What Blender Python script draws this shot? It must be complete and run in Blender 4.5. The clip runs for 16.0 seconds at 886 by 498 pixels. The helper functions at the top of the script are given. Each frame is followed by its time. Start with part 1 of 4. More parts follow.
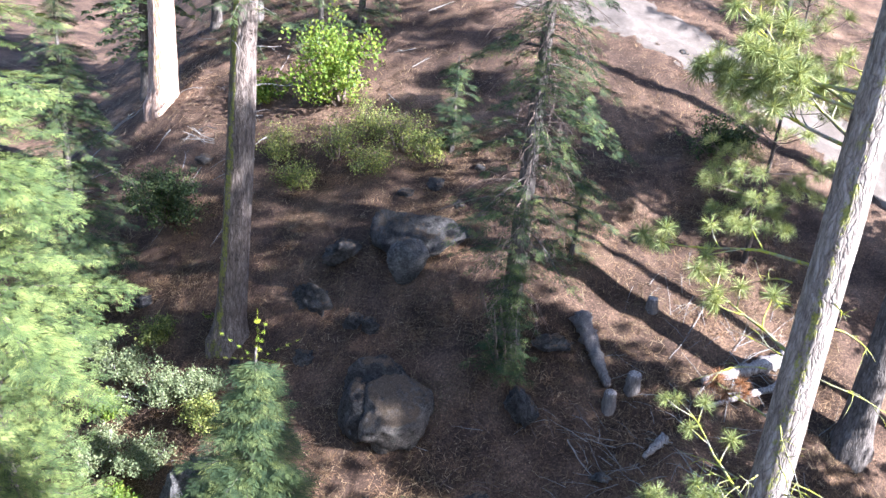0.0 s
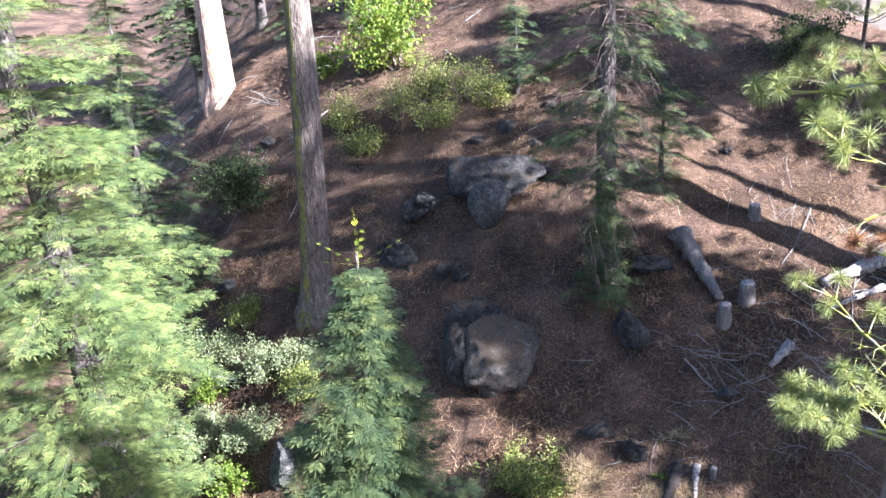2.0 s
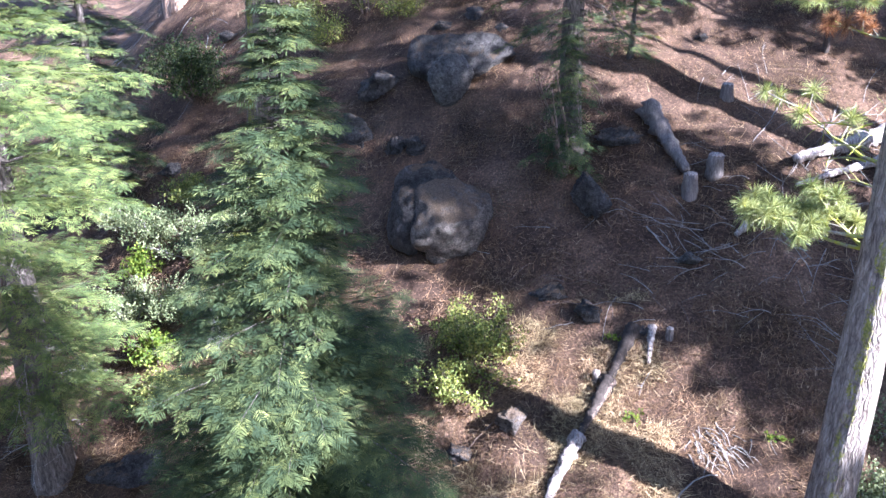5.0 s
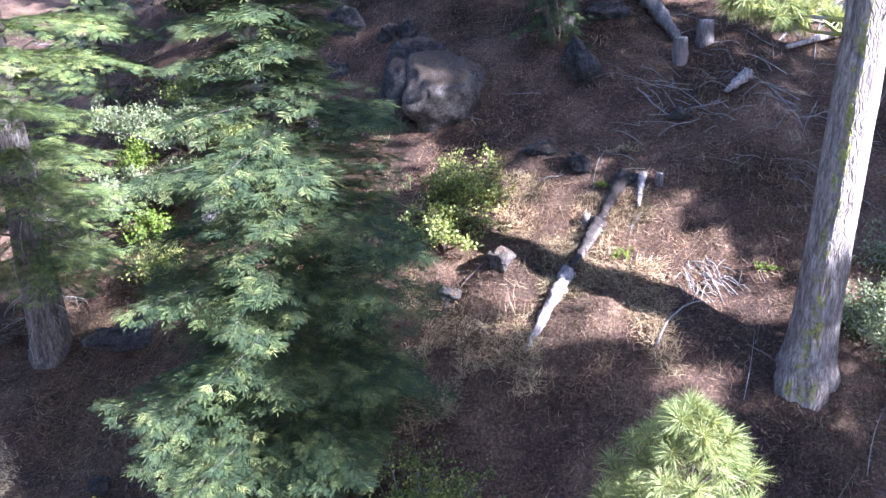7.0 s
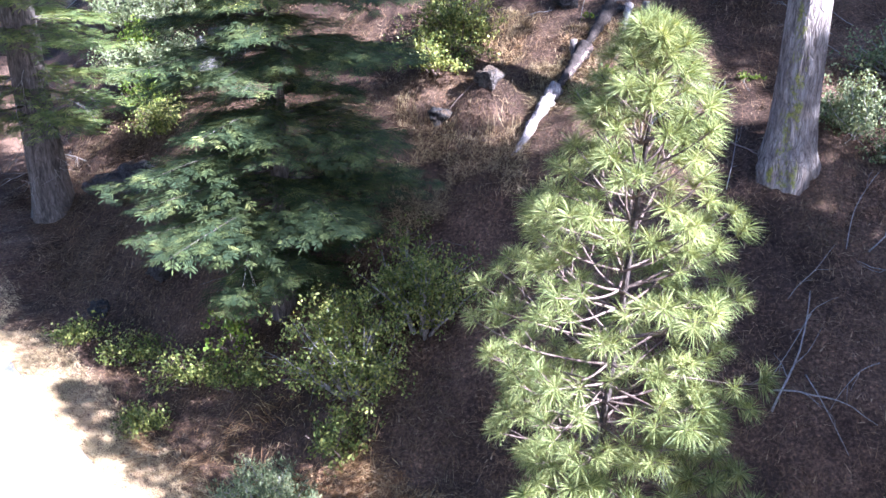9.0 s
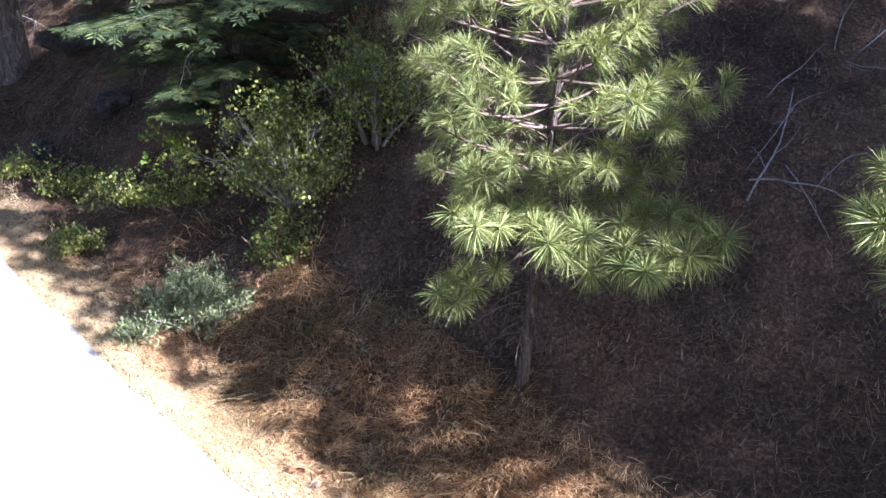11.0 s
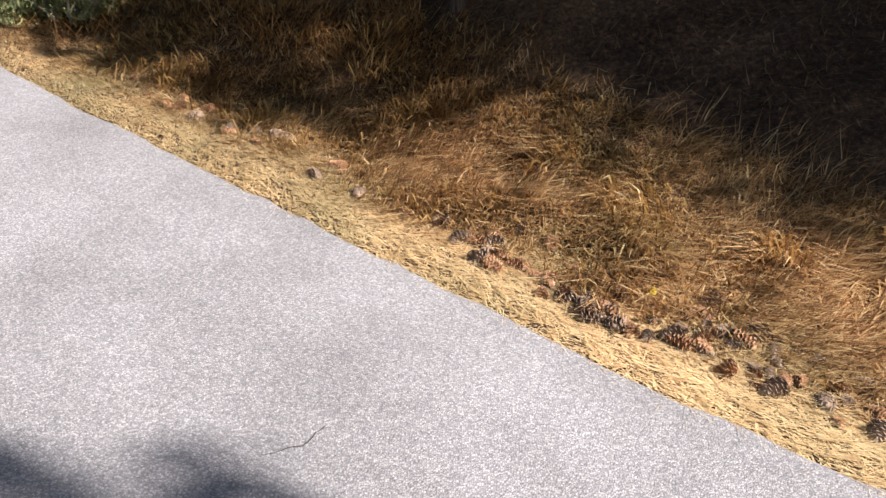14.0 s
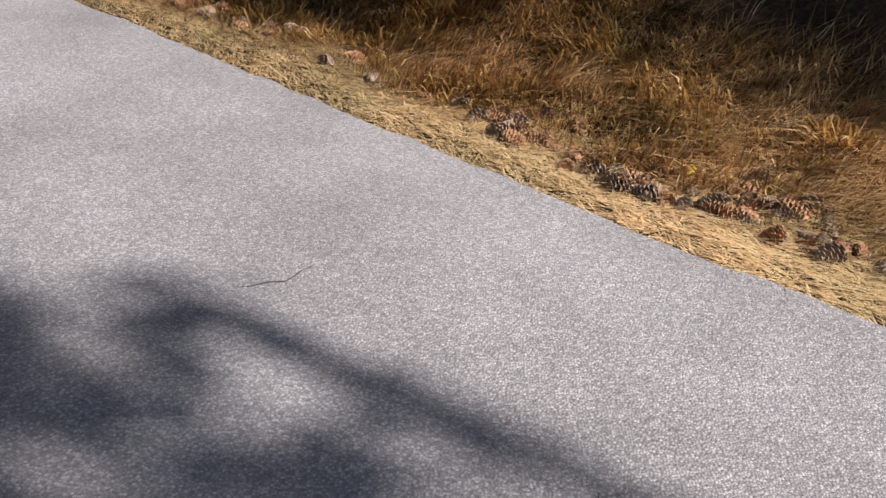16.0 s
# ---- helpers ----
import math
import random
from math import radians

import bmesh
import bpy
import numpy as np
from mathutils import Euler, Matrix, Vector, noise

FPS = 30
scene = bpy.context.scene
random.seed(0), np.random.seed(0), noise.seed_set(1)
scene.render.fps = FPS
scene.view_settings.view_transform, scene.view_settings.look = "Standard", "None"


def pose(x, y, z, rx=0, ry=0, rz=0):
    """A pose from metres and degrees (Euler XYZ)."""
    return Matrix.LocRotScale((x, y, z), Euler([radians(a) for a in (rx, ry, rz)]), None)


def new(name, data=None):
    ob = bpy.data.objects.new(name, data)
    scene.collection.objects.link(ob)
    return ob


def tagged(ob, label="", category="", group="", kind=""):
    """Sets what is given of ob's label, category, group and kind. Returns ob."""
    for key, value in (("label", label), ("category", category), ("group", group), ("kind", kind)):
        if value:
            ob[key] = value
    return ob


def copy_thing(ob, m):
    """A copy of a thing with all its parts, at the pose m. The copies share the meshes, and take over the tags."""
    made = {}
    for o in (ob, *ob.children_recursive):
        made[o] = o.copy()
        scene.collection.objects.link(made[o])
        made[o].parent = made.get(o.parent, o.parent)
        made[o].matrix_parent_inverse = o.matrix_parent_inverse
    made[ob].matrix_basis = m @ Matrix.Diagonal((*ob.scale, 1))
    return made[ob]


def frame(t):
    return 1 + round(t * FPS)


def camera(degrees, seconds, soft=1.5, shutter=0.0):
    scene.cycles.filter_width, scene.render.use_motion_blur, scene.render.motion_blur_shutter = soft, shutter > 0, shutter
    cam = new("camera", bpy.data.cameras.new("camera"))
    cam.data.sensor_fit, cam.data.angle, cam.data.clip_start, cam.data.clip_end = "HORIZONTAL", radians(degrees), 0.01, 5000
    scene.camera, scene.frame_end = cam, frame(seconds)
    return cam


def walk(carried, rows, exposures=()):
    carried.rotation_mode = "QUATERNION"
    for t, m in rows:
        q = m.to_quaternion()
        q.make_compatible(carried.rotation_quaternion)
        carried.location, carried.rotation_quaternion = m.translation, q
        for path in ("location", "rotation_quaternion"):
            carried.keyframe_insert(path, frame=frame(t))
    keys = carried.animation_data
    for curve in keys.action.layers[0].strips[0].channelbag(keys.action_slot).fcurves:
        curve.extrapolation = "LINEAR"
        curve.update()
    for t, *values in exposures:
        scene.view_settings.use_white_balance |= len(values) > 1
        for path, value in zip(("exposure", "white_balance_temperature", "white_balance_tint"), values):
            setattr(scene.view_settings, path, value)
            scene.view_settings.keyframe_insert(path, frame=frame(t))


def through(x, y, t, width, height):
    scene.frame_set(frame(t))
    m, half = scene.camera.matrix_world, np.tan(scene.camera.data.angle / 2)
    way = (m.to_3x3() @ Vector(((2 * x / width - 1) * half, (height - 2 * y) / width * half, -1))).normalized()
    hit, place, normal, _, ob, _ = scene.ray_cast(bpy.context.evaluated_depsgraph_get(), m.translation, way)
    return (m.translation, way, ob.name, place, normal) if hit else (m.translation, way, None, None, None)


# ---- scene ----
cam = camera(53.7, 16.0, soft=1.5)
# seconds, place, and the turn about x, y and z
ROWS = [
    (0.0, 0.052, -0.073, 17.861, 66.91, -5.12, 0.01),
    (0.5, -0.117, -0.069, 17.836, 66.86, 2.19, 0.85),
    (1.0, -0.238, -0.068, 17.448, 66.97, 3.56, 0.89),
    (1.5, -0.332, -0.008, 16.842, 67.15, 3.19, 0.89),
    (2.0, -0.364, 0.088, 16.233, 67.20, 3.30, 1.06),
    (2.5, -0.389, 0.163, 15.675, 67.21, -2.93, 0.41),
    (3.0, -0.532, 0.170, 15.152, 67.33, 1.82, 0.80),
    (3.2, -0.583, 0.172, 14.954, 67.39, 2.01, 0.79),
    (5.3, 0.133, -0.086, 12.731, 67.85, 0.06, 0.80),
    (5.5, 0.144, -0.213, 12.481, 67.75, 0.26, 0.81),
    (6.0, 0.224, -0.476, 11.909, 67.91, 0.98, 0.87),
    (6.5, 0.298, -0.728, 11.324, 68.11, 1.33, 1.07),
    (7.0, 0.367, -1.013, 10.689, 68.29, 1.00, 1.06),
    (7.5, 0.434, -1.406, 9.999, 68.38, 1.31, 1.12),
    (8.0, 0.488, -1.791, 9.342, 68.57, 1.39, 1.19),
    (8.2, 0.490, -1.949, 9.083, 68.58, 1.53, 1.26),
    (10.3, 1.049, -2.511, 6.259, 68.98, 1.32, 1.89),
    (10.5, 1.117, -2.475, 5.992, 68.94, 1.28, 2.02),
    (11.0, 1.262, -2.433, 5.366, 68.90, 1.16, 2.25),
    (11.5, 1.358, -2.430, 4.763, 68.82, 1.07, 2.28),
    (12.0, 1.435, -2.365, 4.145, 68.81, 1.17, 2.52),
    (12.5, 1.493, -2.300, 3.543, 68.80, 1.36, 2.79),
    (13.0, 1.561, -2.265, 2.946, 68.84, 1.59, 2.89),
    (13.5, 1.593, -2.136, 2.278, 69.10, 1.81, 1.87),
    (14.0, 1.654, -2.049, 1.714, 69.34, 2.35, 0.71),
    (14.5, 1.706, -2.010, 1.475, 69.37, 2.11, 0.70),
    (15.0, 1.728, -1.967, 1.401, 69.61, 1.90, 1.36),
    (15.5, 1.725, -1.919, 1.099, 69.95, 1.61, 2.31),
    (16.0, 1.746, -1.879, 0.923, 69.95, 1.95, 3.55),
]
walk(cam, [(t, pose(*p)) for t, *p in ROWS], [(0, 3.05, 5350, 15), (3.2, 3.25, 5300, 18), (5.5, 3.3, 5120, 22), (8.2, 3.5, 5000, 25), (10.3, 2.97, 5200, 23), (12.2, 2.5, 5700, 20), (13.0, 1.9, 6400, 12), (13.6, 1.7, 6500, 12), (14.5, 1.45, 6550, 13), (16, 1.1, 6550, 13)])

# ---- light: one low sun from behind and to the right, clear sky ----
SUN_EL, SUN_AZ = 33.0, -30.0      # degrees; azimuth of the sun from +x
sun_dir = Vector((math.cos(radians(SUN_AZ)) * math.cos(radians(SUN_EL)), math.sin(radians(SUN_AZ)) * math.cos(radians(SUN_EL)), math.sin(radians(SUN_EL))))
sun = new("sun", bpy.data.lights.new("sun", "SUN"))
sun.data.energy, sun.data.angle, sun.data.color = 5.0, radians(0.55), (1.0, 0.94, 0.86)
sun.matrix_world = sun_dir.to_track_quat("Z", "Y").to_matrix().to_4x4()
world = bpy.data.worlds.new("world")
scene.world = world
world.use_nodes = True
sky = world.node_tree.nodes.new("ShaderNodeTexSky")
sky.sky_type, sky.sun_disc = "NISHITA", False
sky.sun_elevation, sky.sun_rotation = radians(SUN_EL), radians(90 - SUN_AZ)
world.node_tree.links.new(sky.outputs[0], world.node_tree.nodes["Background"].inputs[0])
world.node_tree.nodes["Background"].inputs[1].default_value = 0.064


# ---- materials ----
class Mat:
    """A small builder of node materials."""

    def __init__(self, name, rough=0.85, spec=0.3):
        self.m = bpy.data.materials.new(name)
        self.m.use_nodes = True
        self.t = self.m.node_tree
        self.b = self.t.nodes["Principled BSDF"]
        self.b.inputs["Roughness"].default_value = rough
        self.b.inputs["Specular IOR Level"].default_value = spec
        self.co = self.add("ShaderNodeTexCoord").outputs["Object"]

    def add(self, kind, **k):
        n = self.t.nodes.new(kind)
        for key, v in k.items():
            n.inputs[key.replace("_", " ")].default_value = v
        return n

    def link(self, a, b):
        self.t.links.new(a, b)

    def noise(self, scale, detail=4, rough=0.6, stretch=None, dist=0.0):
        n = self.add("ShaderNodeTexNoise", Scale=scale, Detail=detail, Roughness=rough, Distortion=dist)
        co = self.co
        if stretch:
            mp = self.add("ShaderNodeMapping")
            mp.inputs["Scale"].default_value = stretch
            self.link(co, mp.inputs["Vector"])
            co = mp.outputs[0]
        self.link(co, n.inputs["Vector"])
        return n.outputs["Fac"]

    def voro(self, scale, feature="F1", stretch=None, out="Distance"):
        n = self.add("ShaderNodeTexVoronoi", Scale=scale)
        n.feature = feature
        co = self.co
        if stretch:
            mp = self.add("ShaderNodeMapping")
            mp.inputs["Scale"].default_value = stretch
            self.link(co, mp.inputs["Vector"])
            co = mp.outputs[0]
        self.link(co, n.inputs["Vector"])
        return n.outputs[out]

    def ramp(self, fac, stops):
        r = self.add("ShaderNodeValToRGB")
        el = r.color_ramp.elements
        while len(el) < len(stops):
            el.new(0.5)
        for e, (p, c) in zip(el, stops):
            e.position = p
            e.color = (*c, 1) if len(c) == 3 else c
        self.link(fac, r.inputs[0])
        return r.outputs[0]

    def mix(self, fac, a, b, mode="MIX"):
        n = self.t.nodes.new("ShaderNodeMix")
        n.data_type, n.blend_type = "RGBA", mode
        for sock, v in ((n.inputs[0], fac), (n.inputs[6], a), (n.inputs[7], b)):
            if isinstance(v, (int, float)):
                sock.default_value = v
            elif isinstance(v, tuple):
                sock.default_value = (*v, 1)
            else:
                self.link(v, sock)
        return n.outputs[2]

    def bump(self, h, strength=0.5, dist=0.02):
        n = self.add("ShaderNodeBump", Strength=strength, Distance=dist)
        self.link(h, n.inputs["Height"])
        self.link(n.outputs[0], self.b.inputs["Normal"])
        return self

    def colour(self, c):
        self.link(c, self.b.inputs["Base Color"])
        return self

    def island(self):
        return self.add("ShaderNodeNewGeometry").outputs["Random Per Island"]

    def leafy(self, colour, through=0.35):
        """Thin leaf: part of the light goes through."""
        tr = self.add("ShaderNodeBsdfTranslucent")
        self.link(self.mix(1.0, colour, (1.35, 1.2, 0.7), "MULTIPLY"), tr.inputs["Color"])
        self.colour(colour)
        mx = self.add("ShaderNodeMixShader")
        mx.inputs[0].default_value = through
        self.link(self.b.outputs[0], mx.inputs[1])
        self.link(tr.outputs[0], mx.inputs[2])
        out = self.t.nodes["Material Output"]
        self.link(mx.outputs[0], out.inputs["Surface"])
        return self


def leaf_mat(name, stops, through=0.35, rough=0.55, patch=1.2, even=0.0, gloss=0.16):
    m = Mat(name, rough, gloss)
    c = m.ramp(m.mix(even, m.island(), m.noise(5.0, 3, 0.6)) if even else m.island(), stops)
    big = m.ramp(m.noise(patch, 3), [(0.3, (0.65, 0.7, 0.6)), (0.7, (1.15, 1.1, 1.0))])
    m.leafy(m.mix(1.0, c, big, "MULTIPLY"), through)
    return m.m


def soil_mat():
    m = Mat("needle_duff", 0.95, 0.1)
    base = m.ramp(m.noise(0.55, 5, 0.65), [(0.32, (0.038, 0.026, 0.020)), (0.48, (0.086, 0.057, 0.041)), (0.62, (0.165, 0.109, 0.075)), (0.75, (0.27, 0.187, 0.134))])
    fine = m.ramp(m.noise(28, 6, 0.75), [(0.32, (0.36, 0.33, 0.31)), (0.5, (0.95, 0.92, 0.9)), (0.68, (2.1, 1.9, 1.65))])
    bits = m.ramp(m.voro(16, stretch=(1, 1, 1)), [(0.12, (1.5, 1.4, 1.3)), (0.22, (1, 1, 1)), (0.75, (0.72, 0.72, 0.74))])
    m.colour(m.mix(1.0, m.mix(1.0, base, fine, "MULTIPLY"), bits, "MULTIPLY"))
    m.bump(m.noise(35, 6, 0.75), 1.0, 0.06)
    return m.m


def road_mat():
    m = Mat("chip_seal", 0.85, 0.25)
    chip = m.voro(115, out="Color")
    sep = m.add("ShaderNodeSeparateColor")
    m.link(chip, sep.inputs[0])
    c = m.ramp(sep.outputs[0], [(0.0, (0.165, 0.162, 0.174)), (0.35, (0.212, 0.207, 0.221)), (0.7, (0.258, 0.253, 0.266)), (0.97, (0.35, 0.34, 0.35))])
    gap = m.ramp(m.voro(115), [(0.3, (1.06, 1.06, 1.06)), (0.66, (0.72, 0.72, 0.74))])
    wide = m.ramp(m.noise(1.1, 4, 0.6), [(0.3, (0.78, 0.77, 0.76)), (0.7, (1.12, 1.12, 1.12))])
    c = m.mix(1.0, m.mix(1.0, c, gap, "MULTIPLY"), wide, "MULTIPLY")
    m.colour(c)
    inv = m.add("ShaderNodeMath")
    inv.operation = "SUBTRACT"
    inv.inputs[0].default_value = 1.0
    m.link(m.voro(115), inv.inputs[1])
    m.bump(inv.outputs[0], 0.6, 0.006)
    return m.m


def bark_mat(name, dark, mid, light, moss=0.0, moss_low=0.0, plate=(20, 20, 2.6), side=(-0.9, -0.43)):
    m = Mat(name, 0.95, 0.1)
    warp = m.add("ShaderNodeTexNoise", Scale=3.0, Detail=4.0)
    m.link(m.co, warp.inputs["Vector"])
    old = m.co
    m.co = m.mix(0.22, m.co, warp.outputs["Color"], "ADD")
    crack = m.voro(1.0, "DISTANCE_TO_EDGE", plate)
    m.co = old
    grain = m.noise(14, 6, 0.7, (1, 1, 0.22), 0.6)
    c = m.ramp(grain, [(0.3, dark), (0.5, mid), (0.7, light)])
    ck = m.ramp(crack, [(0.0, (0.62, 0.60, 0.58)), (0.08, (0.92, 0.91, 0.90)), (0.25, (1.05, 1.04, 1.03))])
    c = m.mix(1.0, c, ck, "MULTIPLY")
    if moss:
        # moss keeps to the damp side of the trunk, in ragged tufts
        geo = m.add("ShaderNodeNewGeometry")
        dot = m.add("ShaderNodeVectorMath")
        dot.operation = "DOT_PRODUCT"
        m.link(geo.outputs["Normal"], dot.inputs[0])
        dot.inputs[1].default_value = (side[0], side[1], 0)
        pw = m.add("ShaderNodeMath")
        pw.operation = "POWER"
        pw.use_clamp = True
        m.link(dot.outputs["Value"], pw.inputs[0])
        pw.inputs[1].default_value = 16.0
        mx = m.add("ShaderNodeMath")
        mx.operation = "MULTIPLY"
        m.link(pw.outputs[0], mx.inputs[0])
        m.link(m.ramp(m.noise(8.0, 6, 0.85, (1, 1, 0.6)), [(0.52 - 0.08 * moss, (0, 0, 0)), (0.68 - 0.08 * moss, (1, 1, 1))]), mx.inputs[1])
        msk = m.ramp(mx.outputs[0], [(0.30, (0, 0, 0)), (0.62, (0.85, 0.85, 0.85))])
        c = m.mix(msk, c, m.ramp(m.noise(30, 4), [(0.35, (0.09, 0.10, 0.015)), (0.65, (0.27, 0.26, 0.05))]))
    m.colour(c)
    ad = m.add("ShaderNodeMath")
    ad.operation = "MULTIPLY_ADD"
    m.link(m.ramp(crack, [(0.0, (0, 0, 0)), (0.22, (1, 1, 1))]), ad.inputs[0])
    ad.inputs[1].default_value = 1.0
    m.link(grain, ad.inputs[2])
    m.bump(ad.outputs[0], 0.55, 0.02)
    return m.m


def rock_mat(name, dark=(0.028, 0.027, 0.028), light=(0.12, 0.112, 0.108), duff=0.0, lichen=0.4):
    m = Mat(name, 0.9, 0.2)
    c = m.ramp(m.noise(2.4, 8, 0.72), [(0.3, dark), (0.52, tuple((a + b) / 2 for a, b in zip(dark, light))), (0.72, light)])
    sp = m.ramp(m.noise(45, 5, 0.85), [(0.36, (0.45, 0.44, 0.44)), (0.62, (1.5, 1.47, 1.43))])
    c = m.mix(1.0, c, sp, "MULTIPLY")
    mott = m.ramp(m.noise(9, 6, 0.8, None, 1.5), [(0.40, (0.4, 0.39, 0.38)), (0.52, (1.0, 1.0, 1.0)), (0.66, (1.55, 1.53, 1.5))])
    c = m.mix(1.0, c, mott, "MULTIPLY")
    li = m.ramp(m.noise(5.5, 6, 0.75), [(0.60 - 0.08 * lichen, (0, 0, 0)), (0.72, (lichen, lichen, lichen))])
    c = m.mix(li, c, (0.30, 0.31, 0.26))
    if duff:
        geo = m.add("ShaderNodeNewGeometry")
        sep = m.add("ShaderNodeSeparateXYZ")
        m.link(geo.outputs["Normal"], sep.inputs[0])
        mul = m.add("ShaderNodeMath")
        mul.operation = "MULTIPLY"
        m.link(sep.outputs[2], mul.inputs[0])
        m.link(m.ramp(m.noise(3.0, 5, 0.7), [(0.35, (0.3, 0.3, 0.3)), (0.6, (1, 1, 1))]), mul.inputs[1])
        msk = m.ramp(mul.outputs[0], [(0.72 - 0.3 * duff, (0, 0, 0)), (0.86 - 0.2 * duff, (1, 1, 1))])
        c = m.mix(msk, c, m.ramp(m.noise(45, 5, 0.7), [(0.35, (0.05, 0.035, 0.024)), (0.65, (0.21, 0.15, 0.10))]))
    m.colour(c)
    m.bump(m.noise(11, 9, 0.82), 1.0, 0.16)
    return m.m


def wood_mat(name, stops, stretch=(3, 3, 0.4), moss=0.0):
    m = Mat(name, 0.85, 0.2)
    g = m.noise(11, 6, 0.7, stretch, 0.5)
    c = m.ramp(g, stops)
    if moss:
        c = m.mix(m.ramp(m.noise(5, 4, 0.7), [(0.55 - 0.15 * moss, (0, 0, 0)), (0.6, (1, 1, 1))]), c, (0.30, 0.30, 0.03))
    m.colour(c)
    m.bump(g, 0.6, 0.02)
    return m.m


SOIL, ROAD = soil_mat(), road_mat()
# the palest stops of both fir ramps paint in the look of sunlit clumps
FIR = leaf_mat("fir_needles", [(0.2, (0.021, 0.035, 0.023)), (0.45, (0.043, 0.064, 0.033)), (0.62, (0.098, 0.122, 0.049)), (0.86, (0.33, 0.335, 0.125))], 0.26, 0.75, even=0.72, gloss=0.12)
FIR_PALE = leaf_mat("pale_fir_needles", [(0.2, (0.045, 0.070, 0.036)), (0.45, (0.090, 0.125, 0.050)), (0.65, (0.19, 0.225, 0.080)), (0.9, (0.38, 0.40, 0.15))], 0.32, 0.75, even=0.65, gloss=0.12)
FIR_TIP = leaf_mat("young_fir_needles", [(0.0, (0.18, 0.26, 0.03)), (1.0, (0.42, 0.45, 0.05))], 0.4)
PINE = leaf_mat("pine_needles", [(0.0, (0.09, 0.115, 0.045)), (0.5, (0.20, 0.235, 0.085)), (1.0, (0.40, 0.42, 0.19))], 0.3, 0.45)
MANZ = leaf_mat("manzanita_leaves", [(0.0, (0.065, 0.085, 0.028)), (0.6, (0.18, 0.21, 0.062)), (1.0, (0.40, 0.395, 0.125))], 0.34, 0.4)
BROAD = leaf_mat("broad_leaves", [(0.0, (0.08, 0.13, 0.025)), (0.6, (0.16, 0.23, 0.04)), (1.0, (0.30, 0.35, 0.07))], 0.5, 0.45)
SAGE = leaf_mat("grey_shrub_leaves", [(0.0, (0.09, 0.115, 0.06)), (0.6, (0.19, 0.22, 0.12)), (1.0, (0.33, 0.35, 0.20))], 0.25, 0.7)
GRASS = leaf_mat("dry_grass", [(0.0, (0.11, 0.062, 0.036)), (0.4, (0.28, 0.160, 0.084)), (0.75, (0.49, 0.312, 0.170)), (1.0, (0.75, 0.59, 0.38))], 0.3, 0.6, 0.9)
STRAW = leaf_mat("fallen_needles", [(0.0, (0.05, 0.03, 0.02)), (0.5, (0.14, 0.085, 0.05)), (0.85, (0.22, 0.145, 0.09)), (1.0, (0.36, 0.27, 0.19))], 0.15, 0.6, 0.9)
STRAW_PALE = leaf_mat("sun_bleached_needles", [(0.0, (0.38, 0.265, 0.155)), (0.5, (0.55, 0.41, 0.255)), (1.0, (0.71, 0.565, 0.38))], 0.15, 0.6, 0.9)
RUST = leaf_mat("rusty_dead_needles", [(0.0, (0.10, 0.04, 0.02)), (0.6, (0.26, 0.11, 0.05)), (1.0, (0.40, 0.22, 0.12))], 0.2, 0.6)
BARK_PINE = bark_mat("furrowed_pine_bark", (0.070, 0.055, 0.047), (0.205, 0.172, 0.148), (0.36, 0.32, 0.285), moss=1.0, side=(-0.42, -0.91))
BARK_A = bark_mat("grey_bark_with_moss", (0.042, 0.033, 0.029), (0.125, 0.098, 0.082), (0.24, 0.20, 0.172), moss=1.4, side=(-0.60, -0.80))
BARK_RED = bark_mat("reddish_cedar_bark", (0.12, 0.06, 0.04), (0.34, 0.23, 0.17), (0.52, 0.42, 0.35), moss=0.5, plate=(10, 10, 1.0), side=(-0.1, -0.99))
BARK_FIR = bark_mat("dark_fir_bark", (0.035, 0.03, 0.028), (0.10, 0.085, 0.075), (0.20, 0.175, 0.155))
# bark colour darkened to carry the shade on the lower stem
BARK_YOUNG_SHADED = bark_mat("shaded_young_pine_bark", (0.036, 0.028, 0.024), (0.072, 0.058, 0.050), (0.125, 0.105, 0.09))
TWIG_GREY = wood_mat("grey_dead_twigs", [(0.3, (0.10, 0.085, 0.075)), (0.5, (0.21, 0.19, 0.17)), (0.7, (0.36, 0.33, 0.31))])
TWIG_BROWN = wood_mat("brown_twigs", [(0.3, (0.07, 0.05, 0.04)), (0.5, (0.14, 0.10, 0.08)), (0.7, (0.24, 0.18, 0.15))])
TWIG_MOSS = wood_mat("mossy_twigs", [(0.3, (0.11, 0.095, 0.075)), (0.5, (0.20, 0.18, 0.145)), (0.7, (0.33, 0.30, 0.25))], moss=1.0)
WOOD_PALE = wood_mat("bleached_log_wood", [(0.36, (0.05, 0.036, 0.03)), (0.48, (0.22, 0.18, 0.155)), (0.68, (0.46, 0.41, 0.37))])
WOOD_DARK = wood_mat("weathered_stump_wood", [(0.3, (0.05, 0.042, 0.036)), (0.5, (0.12, 0.10, 0.09)), (0.7, (0.22, 0.19, 0.17))])
# rotten wood, with the hollow's shadow also put into its dark colour
WOOD_ROT_SHADED = wood_mat("rotten_shaded_log_wood", [(0.3, (0.014, 0.011, 0.009)), (0.5, (0.036, 0.028, 0.023)), (0.7, (0.085, 0.066, 0.054))])
ROCK = rock_mat("granite", duff=0.75)
ROCK_DUFF = rock_mat("granite_under_duff", (0.05, 0.043, 0.039), (0.24, 0.21, 0.185), duff=1.35, lichen=0.5)
ROCK_BLUE = rock_mat("blue_grey_stone", (0.028, 0.026, 0.026), (0.125, 0.119, 0.116), duff=0.6, lichen=0.35)
